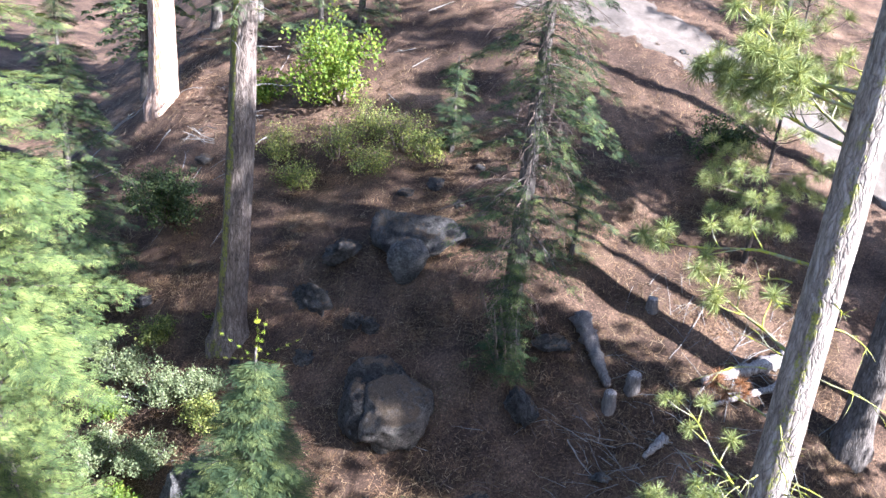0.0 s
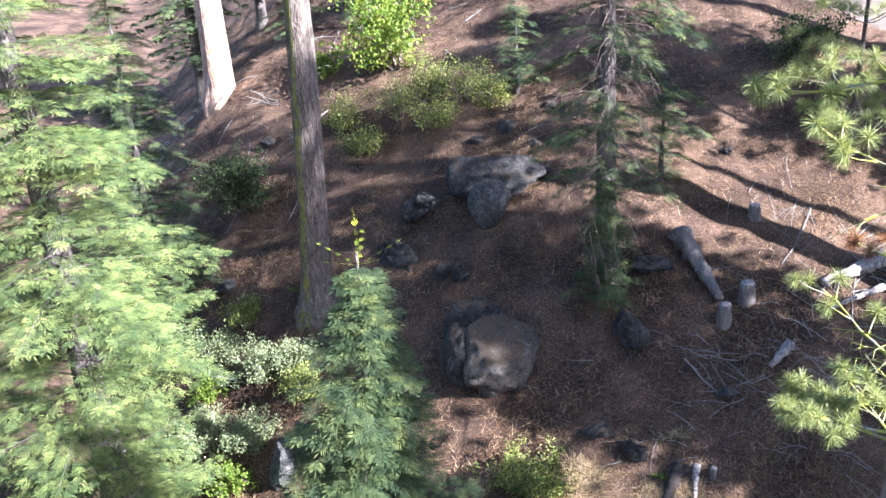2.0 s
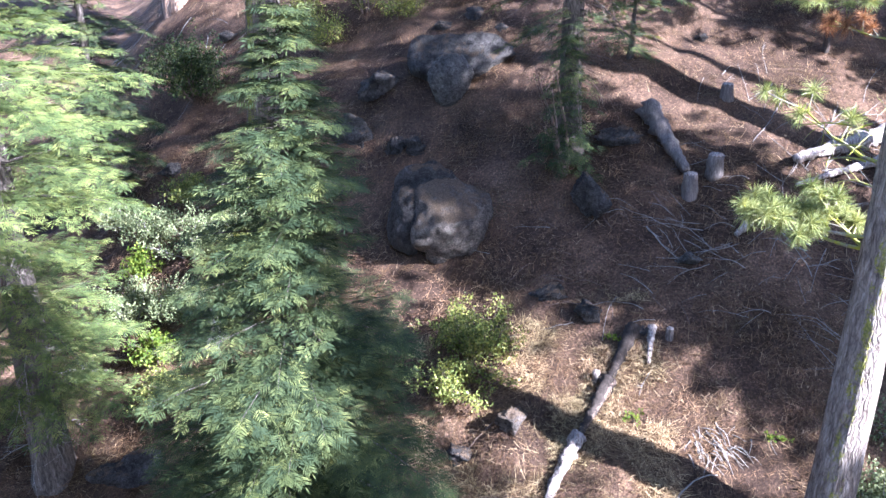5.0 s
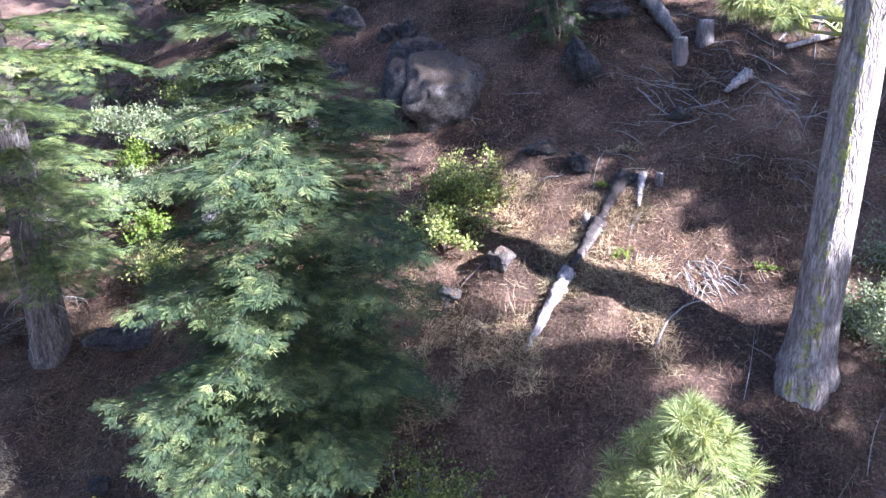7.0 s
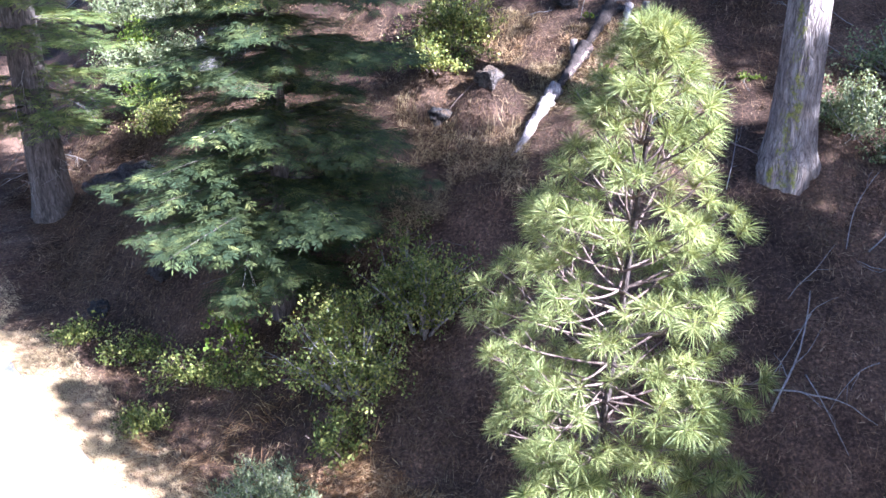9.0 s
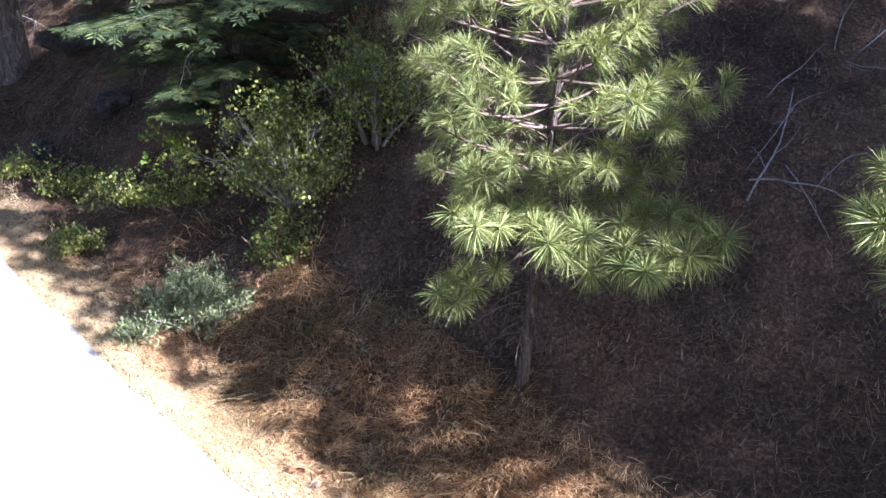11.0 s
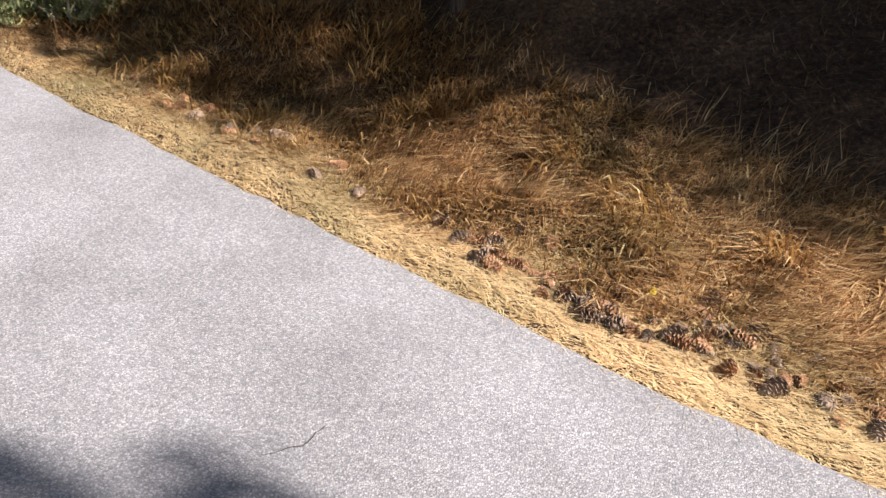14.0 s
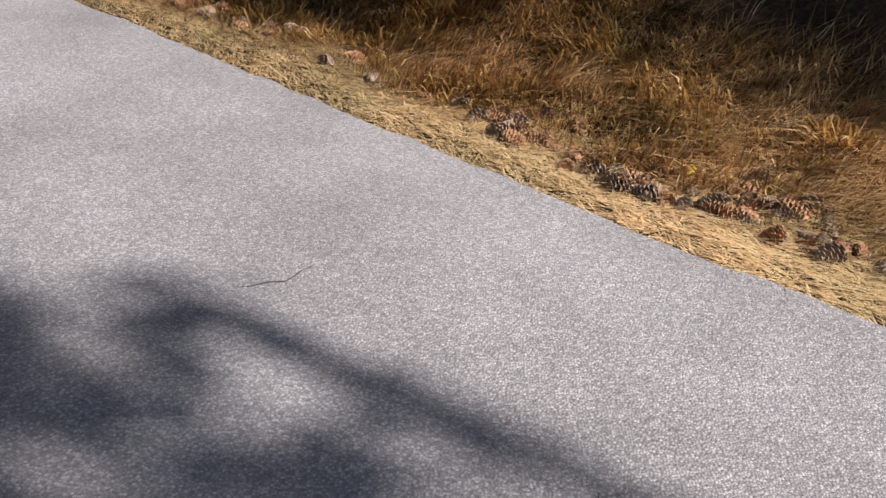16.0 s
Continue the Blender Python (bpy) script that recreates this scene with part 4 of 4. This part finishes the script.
# ---- a bare dirt track that climbs across the slope ----
TRACK = Mat("bare_dirt", 0.95, 0.1)
TRACK.colour(TRACK.mix(1.0, TRACK.ramp(TRACK.noise(1.4, 6, 0.7), [(0.3, (0.07, 0.055, 0.045)), (0.55, (0.115, 0.094, 0.078)), (0.75, (0.17, 0.145, 0.12))]), TRACK.ramp(TRACK.noise(30, 5, 0.7), [(0.3, (0.7, 0.7, 0.7)), (0.7, (1.2, 1.2, 1.2))]), "MULTIPLY"))
TRACK.bump(TRACK.noise(20, 6, 0.7), 0.5, 0.04)
tt = np.linspace(0, 1, 70)
tx, ty = 3.6 + 14.0 * tt, 32.6 - 6.5 * tt - 7.0 * tt ** 1.7
across = np.linspace(-1, 1, 13)
wid = 1.85 + 0.4 * vnoise(tt * 9, tt * 0, 51)
nx, ny = unit(np.stack([-np.gradient(ty), np.gradient(tx)], -1)).T
TX = tx[None] + across[:, None] * (wid * nx)[None]
TY = ty[None] + across[:, None] * (wid * ny)[None]
TZ = ground_z(TX, TY) + 0.05 - 0.12 * across[:, None] ** 4
i, j = np.meshgrid(np.arange(69), np.arange(12))
a = (j * 70 + i).ravel()
tagged(new("dirt_track", mesh("dirt_track", np.stack([TX, TY, TZ], -1).reshape(-1, 3), np.stack([a, a + 1, a + 71, a + 70], -1), TRACK.m, True)), "sunlit bare dirt track across the slope", "track", kind="structure")

# ---- dead wood ----
def split_log(at, to, r, label, mat, sink=0.3):
    """A fallen log, broken and hollowed, with its bark gone."""
    n, sides = 26, 14
    f = np.linspace(0, 1, n)
    x, y = at[0] + (to[0] - at[0]) * f, at[1] + (to[1] - at[1]) * f
    z = ground_z(x, y, False) + r * (1 - 2 * sink)
    c = np.stack([x, y, z], -1)
    V, F = tube(c, r * (1 - 0.62 * f) * (1 + 0.06 * np.sin(f * 23) + 0.05 * np.sin(f * 61)), sides, 0.19)
    o = c[0]
    ob = new("fallen_log", mesh("fallen_log", V - o, F, mat, False))
    ob.location = o
    return tagged(ob, label, "log")


split_log((2.0, 11.5), (1.25, 10.4), 0.12, "split bleached log lying down the slope", WOOD_PALE, 0.25)
split_log((2.55, 12.3), (2.02, 11.52), 0.13, "rotten hollow of a fallen log, shade in its dark colour", WOOD_ROT_SHADED, 0.4)
split_log((2.62, 12.25), (2.12, 11.62), 0.05, "reddish split stave along the log", TWIG_BROWN, 0.0)
split_log((3.05, 13.05), (2.5, 12.2), 0.13, "dark broken end of a fallen log", WOOD_ROT_SHADED, 0.3)
split_log((3.35, 13.05), (3.2, 12.45), 0.07, "broken pale stave beside the log", WOOD_PALE, 0.2)
split_log((3.95, 17.45), (4.45, 15.95), 0.22, "thick grey log in the shade", WOOD_DARK, 0.25)
split_log((8.75, 16.95), (6.5, 16.1), 0.20, "bleached log on a heap of slash", WOOD_PALE, 0.1)
split_log((8.3, 16.3), (6.4, 15.6), 0.09, "bleached log on a heap of slash", WOOD_PALE, 0.1)
split_log((5.55, 14.95), (5.05, 14.55), 0.11, "short pale log end on slash", WOOD_PALE, 0.1)


def stump(at, r, h, label):
    s = thing("stump", on_ground(*at), 0, label, "stump")
    a = np.linspace(0, h, 7)
    V, F = tube(np.stack([0 * a, 0 * a, a - 0.12], -1), r * (1.25 - 0.28 * a / h), 12, 0.06)
    part("body", mesh("body", V, F, WOOD_DARK), s)
    V, F = tube(np.array([(0, 0, h - 0.125), (0, 0, h - 0.105)]), np.array([r * 0.93, r * 0.9]), 12, 0.03)
    part("cut_face", mesh("cut_face", V, F, WOOD_PALE), s, "pale weathered sawn top")
    return s


stump((4.45, 15.65), 0.13, 0.55, "old sawn stump with a grey top")
stump((5.0, 16.05), 0.15, 0.5, "old sawn stump with a grey top")
stump((3.6, 12.85), 0.06, 0.28, "small broken stump by the log")
stump((2.35, 12.35), 0.06, 0.30, "small broken stump by the log")
stump((5.6, 17.8), 0.12, 0.4, "dark stump on the sunny slope")


def heap(at, n, spread, length, r, mat, label, name="fallen_branch", forks=2, aim=None):
    for _ in range(n):
        x, y = at[0] + rng.normal(0, spread[0]), at[1] + rng.normal(0, spread[1])
        az = rng.uniform(0, 2 * math.pi) if aim is None else radians(aim + rng.normal(0, 35))
        L = length * rng.uniform(0.45, 1.3)
        stick(name, (x, y), (x + math.cos(az) * L, y + math.sin(az) * L), r * rng.uniform(0.6, 1.4), mat, label, group=label, forks=forks, arc=rng.uniform(0.0, 0.08), rise=rng.uniform(0.0, 0.08))


heap((5.2, 14.3), 80, (1.4, 0.9), 0.75, 0.0075, TWIG_GREY, "grey fallen branch in the slash", aim=160)
heap((3.6, 14.4), 25, (0.9, 0.7), 0.6, 0.006, TWIG_BROWN, "thin grey branch on the duff", aim=150)
heap((7.2, 16.6), 30, (0.9, 0.6), 1.3, 0.009, TWIG_GREY, "bleached branch on the slash heap", aim=10)
heap((6.2, 17.6), 18, (0.8, 0.7), 0.9, 0.007, TWIG_GREY, "bleached branch on the sunny slope")
heap((3.95, 11.2), 40, (0.32, 0.14), 0.34, 0.0085, TWIG_GREY, "short pale stick of a broken heap", forks=1, aim=-60)
heap((5.0, 7.7), 12, (0.8, 0.7), 1.1, 0.010, TWIG_GREY, "thin bare branch on the dark duff")
heap((-6.0, 24.5), 10, (1.0, 1.2), 1.3, 0.014, TWIG_GREY, "grey fallen branch under the trees")
heap((1.5, 10.6), 8, (1.5, 1.2), 0.9, 0.009, TWIG_BROWN, "thin brown twig on the duff")
heap((7.0, 12.5), 18, (1.0, 1.2), 1.0, 0.008, TWIG_GREY, "grey fallen branch in the slash")
heap((-11.5, 31.5), 18, (2.5, 2.5), 1.6, 0.018, TWIG_GREY, "grey fallen branch under the trees")
heap((-2.0, 28.5), 14, (2.5, 1.5), 1.3, 0.015, TWIG_GREY, "grey fallen branch under the trees")
stick("fallen_branch", (3.55, 14.95), (4.05, 14.25), 0.018, TWIG_GREY, "forked pale branch on the dark slope", forks=4)
stick("fallen_branch", (3.1, 10.15), (3.95, 10.75), 0.022, TWIG_GREY, "bowed grey branch on the duff", arc=0.12, forks=0)
stick("fallen_branch", (4.1, 6.6), (4.9, 7.9), 0.016, TWIG_GREY, "forked grey branch on the dark bank", forks=3)

# ---- shrubs ----
shrub("manzanita", on_ground(0.42, 13.1), 1.9, 1.2, 0.95, 4200, LEAF_S, MANZ, "sunlit manzanita with yellow-green leaves", stems=16, clump=0.08)
shrub("manzanita", on_ground(0.14, 12.3), 1.3, 0.9, 0.8, 2900, LEAF_S, MANZ, "sunlit manzanita with yellow-green leaves", stems=12, clump=0.07)
shrub("manzanita", on_ground(-1.0, 7.7), 2.0, 1.3, 1.3, 5200, LEAF_S, MANZ, "leggy manzanita with grey stems", stems=20, clump=0.10, wood=TWIG_GREY)
shrub("manzanita", on_ground(-0.1, 8.3), 1.5, 1.1, 1.4, 3600, LEAF_S, MANZ, "leggy manzanita with grey stems", stems=14, clump=0.10, wood=TWIG_GREY)
shrub("manzanita", on_ground(-1.1, 7.1), 0.9, 0.7, 0.7, 1500, LEAF_S, MANZ, "low manzanita at the foot of the bank", stems=9, clump=0.08)
for x, y, w, h in [(-3.4, 8.7, 1.3, 0.45), (-4.6, 9.5, 1.2, 0.5), (-4.1, 8.1, 0.8, 0.4), (-2.6, 8.3, 1.0, 0.4), (-5.6, 9.9, 0.7, 0.35)]:
    shrub("ground_shrub", on_ground(x, y), w, w * 0.7, h, 1500, LEAF_S, MANZ, "low green shrub along the road bank", stems=9, clump=0.09)
shrub("broadleaf_sprout", on_ground(-2.75, 8.75), 0.4, 0.4, 1.1, 260, LEAF_M, BROAD, "bright green broadleaf sprout", stems=4, clump=0.08)
shrub("grey_shrub", on_ground(-2.0, 6.55), 1.15, 0.9, 0.85, 5200, LEAF_N, SAGE, "rounded grey-green shrub by the road", stems=18, clump=0.07, wood=TWIG_GREY)
shrub("grey_shrub", on_ground(-2.55, 6.2), 0.6, 0.4, 0.35, 900, LEAF_N, SAGE, "small grey-green shrub by the road", stems=8, clump=0.06, wood=TWIG_GREY)
for x, y, w, h in [(-5.6, 17.6, 1.7, 1.0), (-6.8, 18.7, 1.6, 0.9), (-5.5, 16.2, 1.3, 0.9), (-4.6, 17.4, 1.2, 0.7), (-7.9, 19.9, 1.4, 0.8), (-6.8, 16.6, 1.5, 1.0)]:
    shrub("grey_shrub", on_ground(x, y), w, w * 0.8, h, 4200, LEAF_S, SAGE, "pale grey-green whitethorn shrub in the sun", stems=14, clump=0.10, wood=TWIG_GREY)
for x, y, w, h in [(-4.2, 16.6, 1.2, 0.6), (-6.2, 19.6, 1.2, 0.7), (-3.3, 15.4, 0.9, 0.5), (-5.4, 14.4, 1.3, 0.8)]:
    shrub("manzanita", on_ground(x, y), w, w * 0.8, h, 2600, LEAF_S, MANZ, "low olive-green shrub in the sun", stems=12, clump=0.10)
shrub("green_shrub", on_ground(-5.9, 15.3), 0.8, 0.7, 0.9, 900, LEAF_M, BROAD, "bright yellow-green shrub in the sun", stems=8, clump=0.09)
shrub("green_shrub", on_ground(-6.9, 17.8), 0.9, 0.7, 0.8, 700, LEAF_M, BROAD, "bright yellow-green shrub in the sun", stems=8, clump=0.09)
shrub("dark_shrub", on_ground(-7.0, 23.6), 2.6, 1.8, 1.6, 5000, LEAF_M, FIR, "dark leafy shrub in deep shade", stems=16, clump=0.14)
for x, y, w, h in [(-3.3, 23.4, 1.2, 0.8), (-2.3, 23.9, 1.6, 1.35), (-1.3, 23.0, 1.2, 0.8), (-0.5, 23.7, 1.5, 1.4), (0.35, 23.1, 1.1, 0.85), (-4.1, 24.7, 1.5, 1.0), (-1.6, 24.6, 1.4, 1.1)]:
    shrub("manzanita", on_ground(x, y), w, w * 0.7, h, 2000, LEAF_S, MANZ, "olive-green shrub in broken light", stems=11, clump=0.15)
shrub("young_oak", on_ground(-2.5, 26.6), 1.8, 1.5, 2.5, 2600, LEAF_L, BROAD, "bright green broadleaf sapling in the sun", "tree", stems=9, clump=0.22)
shrub("young_oak", on_ground(-5.0, 27.6), 1.0, 0.8, 1.0, 600, LEAF_L, BROAD, "small yellow-green broadleaf sprout", "tree", stems=6, clump=0.12)
shrub("dark_shrub", on_ground(8.3, 23.2), 1.8, 1.2, 1.3, 3000, LEAF_M, FIR, "dark green shrub by the sunny track", stems=12, clump=0.12)
for x, y, w, h in [(6.2, 10.2, 1.3, 0.8), (6.9, 9.6, 1.2, 0.8), (7.2, 11.2, 1.4, 0.9)]:
    shrub("grey_shrub", on_ground(x, y), w, w * 0.8, h, 3000, LEAF_S, SAGE, "dry grey-green shrub beside the pine", stems=14, clump=0.10, wood=TWIG_GREY)
for x, y in [(2.9, 11.7), (4.9, 11.2), (2.7, 13.0), (-4.9, 19.6)]:
    shrub("green_sprout", on_ground(x, y), 0.35, 0.3, 0.22, 160, LEAF_S, BROAD, "small green sprout in the duff", "plant", stems=5, clump=0.04)


# ---- dry grass, fallen needles and cones along the road ----
def blades(n, area, keep, length, width, mat, name, label, flat=0.3, lay=None, lift=0.0, bent=True):
    """Many thin bent blades over a stretch of ground, as one mesh."""
    x = rng.uniform(area[0], area[1], n * 3)
    y = rng.uniform(area[2], area[3], n * 3)
    k = keep(x, y) > rng.random(n * 3)
    x, y = x[k][:n], y[k][:n]
    m = len(x)
    az = rng.uniform(0, 2 * np.pi, m) if lay is None else lay(x, y) + rng.normal(0, 0.6, m)
    L = length * rng.uniform(0.5, 1.3, m)
    el = np.clip(rng.normal(flat, 0.35, m), 0.02, 1.45)
    o = np.stack([x, y, ground_z(x, y) + lift], -1)
    h = np.stack([np.cos(az), np.sin(az), 0 * az], -1)
    s = np.stack([-np.sin(az), np.cos(az), 0 * az], -1) * (width * rng.uniform(0.6, 1.3, m))[:, None]
    up = np.array([0, 0, 1.0])
    def at(f):
        z = np.sin(el) * f - (0.55 * np.sin(el)) * f * f
        p = o + h * (L * f * np.cos(el) + L * 0.35 * f * f * np.sin(el))[:, None] + up * (L * z)[:, None]
        p[:, 2] = np.maximum(p[:, 2], ground_z(p[:, 0], p[:, 1]) + 0.004 + lift)
        return p
    if not bent:
        a, c = at(0.0), at(1.0)
        return tagged(new(name, mesh(name, np.stack([a - s, a + s, c], 1).reshape(-1, 3), np.arange(3 * m).reshape(-1, 3), mat)), label, "grass", kind="stuff")
    a, b, c = at(0.0), at(0.5), at(1.0)
    V = np.stack([a - s, a + s, b + s * 0.8, b - s * 0.8, c], 1).reshape(-1, 3)
    k = np.arange(m)[:, None] * 5
    F = np.concatenate([k + [[0, 1, 2]], k + [[0, 2, 3]], k + [[3, 2, 4]]])
    return tagged(new(name, mesh(name, V, F, mat)), label, "grass", kind="stuff")


def inside(x, y):
    return y - edge_y(x)


def grass_zone(x, y):
    d = inside(x, y)
    clump = 0.75 + 0.8 * vnoise(x * 2.6, y * 2.6, 31) + 0.6 * vnoise(x * 7, y * 7, 32)
    return np.where(d > 0.55, np.clip(clump, 0.05, 1) * np.clip((3.2 - d) / 1.0, 0, 1) * np.clip((x + 1.5) / 2.0, 0.12, 1) * np.clip((d - 0.5) / 0.4, 0, 1), 0)


def verge_zone(x, y):
    d = inside(x, y)
    edge = -0.03 - 0.05 * vnoise(x * 3.0, y * 3.0, 47)
    return np.where((d > edge) & (d < 1.2), np.clip(1.2 - d * 0.85, 0, 1), np.where((d > -0.22) & (d < 0), 0.035, 0))


def litter_zone(x, y):
    return np.where(inside(x, y) > 0.3, 0.5 + 0.5 * vnoise(x * 1.3, y * 1.3, 33), 0)


def downhill(x, y):
    return -1.1 + 2.2 * vnoise(x * 1.8, y * 1.8, 41)


def along(x, y):
    return np.full(np.shape(x), math.radians(-38)) + np.pi * (vnoise(x * 50, y * 50, 43) > 0)


blades(90000, (-4.5, 7.0, 0.5, 8.0), grass_zone, 0.22, 0.0042, GRASS, "dry_grass", "tangled dry golden grass on the road bank", 0.8, downhill)
blades(50000, (-4.5, 7.0, 0.5, 8.0), lambda x, y: grass_zone(x, y) * (vnoise(x * 2.2, y * 2.2, 35) > 0.0), 0.38, 0.0060, GRASS, "tall_dry_grass", "long arching tufts of dry golden grass", 0.95, downhill)
blades(230000, (-7, 5.5, -1, 10), verge_zone, 0.16, 0.0030, STRAW_PALE, "needle_straw", "straw-coloured pine needles drifted along the road edge", 0.03, along, bent=False)
for x0, x1, y0, y1 in [(5.5, 13.0, -8.0, 3.5), (-14.0, -7.0, 6.0, 16.0)]:
    # the verge goes on up and down the road
    blades(45000, (x0, x1, y0, y1), verge_zone, 0.16, 0.0045, STRAW_PALE, "needle_straw", "straw-coloured pine needles drifted along the road edge", 0.03, along, bent=False)
blades(22000, (7.0, 13.0, -6.0, 5.5), lambda x, y: np.where((inside(x, y) > 0.5) & (inside(x, y) < 3.2), 0.8, 0.0), 0.24, 0.006, GRASS, "dry_grass", "tangled dry golden grass on the road bank", 0.7, downhill)
blades(70000, (-2.5, 6.5, 0.5, 7.0), lambda x, y: np.where((inside(x, y) > 0.4) & (inside(x, y) < 2.9), 0.9, 0.0), 0.16, 0.0042, GRASS, "grass_thatch", "matted dry grass thatch under the tufts", 0.06, bent=False)
blades(60000, (-7, 8, 3, 13), litter_zone, 0.16, 0.0042, STRAW, "needle_litter", "brown fallen pine needles over the bank", 0.10, bent=False)
blades(60000, (-9, 10, 11, 24), litter_zone, 0.24, 0.008, STRAW, "needle_litter", "brown fallen pine needles over the slope", 0.10, bent=False)
blades(45000, (-24, 18, 23, 44), litter_zone, 0.3, 0.012, STRAW, "needle_litter", "brown fallen needles and bark bits upslope", 0.08, bent=False)
blades(16000, (-0.6, 3.4, 9.8, 13.6), lambda x, y: np.where(vnoise(x * 1.6, y * 1.6, 37) > 0.0, 1.0, 0.1), 0.20, 0.003, STRAW, "dry_tufts", "dry brown needle tufts on the humps by the log", 0.7)

blades(9000, (-0.6, 3.4, 9.8, 13.6), lambda x, y: np.where(vnoise(x * 1.6, y * 1.6, 37) > 0.05, 1.0, 0.0), 0.20, 0.004, STRAW_PALE, "pale_dry_tufts", "pale dry tufts on the humps by the log", 0.5)
blades(60000, (-9, 10, 5, 26), litter_zone, 0.10, 0.009, STRAW, "bark_bits", "flakes of bark and broken twigs on the duff", 0.12, bent=False)


def cone_mesh(name, mat, seed, length=0.11, rad=0.042, open_=0.55):
    """A pine cone: a core and spirals of scales that stand open."""
    r = np.random.default_rng(seed)
    V, F = tube(np.array([(0, 0, z) for z in np.linspace(-length / 2, length / 2, 6)]), rad * 0.55 * np.array([0.5, 0.95, 1.0, 0.8, 0.5, 0.15]), 6)
    tris = [np.concatenate([F[:, :3], F[:, [0, 2, 3]]])]
    Vs, n = [V], len(V)
    N = 46
    for i in range(N):
        f = (i + 0.5) / N
        z = -length / 2 + length * f
        R = rad * (0.45 + 0.55 * math.sin(math.pi * min(1, 0.18 + 0.82 * (1 - f)) ** 0.8))
        az = i * 2.39996 + r.normal(0, 0.05)
        o = np.array([math.cos(az), math.sin(az), 0])
        s = np.array([-o[1], o[0], 0]) * rad * 0.36
        up = np.array([0, 0, 1.0])
        a, b = o * rad * 0.25 + up * (z - 0.006), o * R + up * (z + R * open_ * (0.3 + f))
        q = np.array([a - s * 0.5, a + s * 0.5, b + s, b - s, b + o * rad * 0.16 - up * 0.004, b - up * 0.006 + o * 0.002])
        Vs.append(q)
        tris.append(np.array([(0, 1, 2), (0, 2, 3), (3, 2, 4), (3, 4, 5), (4, 2, 5)]) + n)
        n += 6
    return mesh(name, np.concatenate(Vs), np.concatenate(tris), mat)


cones = [cone_mesh("pine_cone", m, 60 + i, L, R, o) for i, (m, L, R, o) in enumerate([(CONE, 0.12, 0.05, 0.35), (CONE_GREY, 0.10, 0.047, 0.45), (CONE_GREY, 0.13, 0.055, 0.25), (CONE, 0.09, 0.045, 0.4)])]


def cone(x, y, i, big=1.0):
    ob = new("pine_cone", cones[i % 4])
    ob.matrix_basis = pose(x, y, float(ground_z(x, y)) + 0.024 * big, 90 + rng.uniform(-25, 25), rng.uniform(0, 360), rng.uniform(0, 360)) @ Matrix.Scale(big, 4)
    tagged(ob, "open brown pine cone on the straw" if i % 4 in (0, 3) else "weathered grey pine cone on the straw", "pine cone", "cones along the verge")


for i, (x, y) in enumerate([(0.80, 3.67), (0.42, 3.99), (0.33, 4.02), (1.91, 2.46), (1.82, 2.50), (1.54, 2.88), (1.50, 2.95), (2.70, 2.41), (2.36, 2.05), (2.94, 2.26), (3.07, 1.86), (3.10, 1.94), (3.0, 1.8)]):
    cone(x, y, i, 0.95)
for i in range(120):
    # drifts of cones in the swale beside the road
    x = 1.6 + 2.3 * rng.random() ** 0.8
    cone(x, float(edge_y(x)) + 0.36 + abs(rng.normal(0.22, 0.26)), i + 1, rng.uniform(0.5, 0.9))
for i in range(16):
    x = rng.uniform(-1.2, 1.6)
    cone(x, float(edge_y(x)) + 0.5 + abs(rng.normal(0.1, 0.12)), i, rng.uniform(0.6, 0.95))
lf = new("fallen_leaf", mesh("fallen_leaf", leaf_template(0.09, 0.05)[0], leaf_template(0.09, 0.05)[1], YELLOW))
lf.matrix_basis = pose(2.63, 2.26, float(ground_z(2.63, 2.26)) + 0.03, 15, -20, 60)
tagged(lf, "yellow fallen leaf among the cones", "leaf")

# cracks in the road
for pts, w in [([(1.06, 1.03), (0.98, 0.90), (0.85, 0.83)], 0.0025), ([(1.98, 0.02), (1.96, -0.08), (1.90, -0.14)], 0.003)]:
    part("crack", crack(pts, w), road)
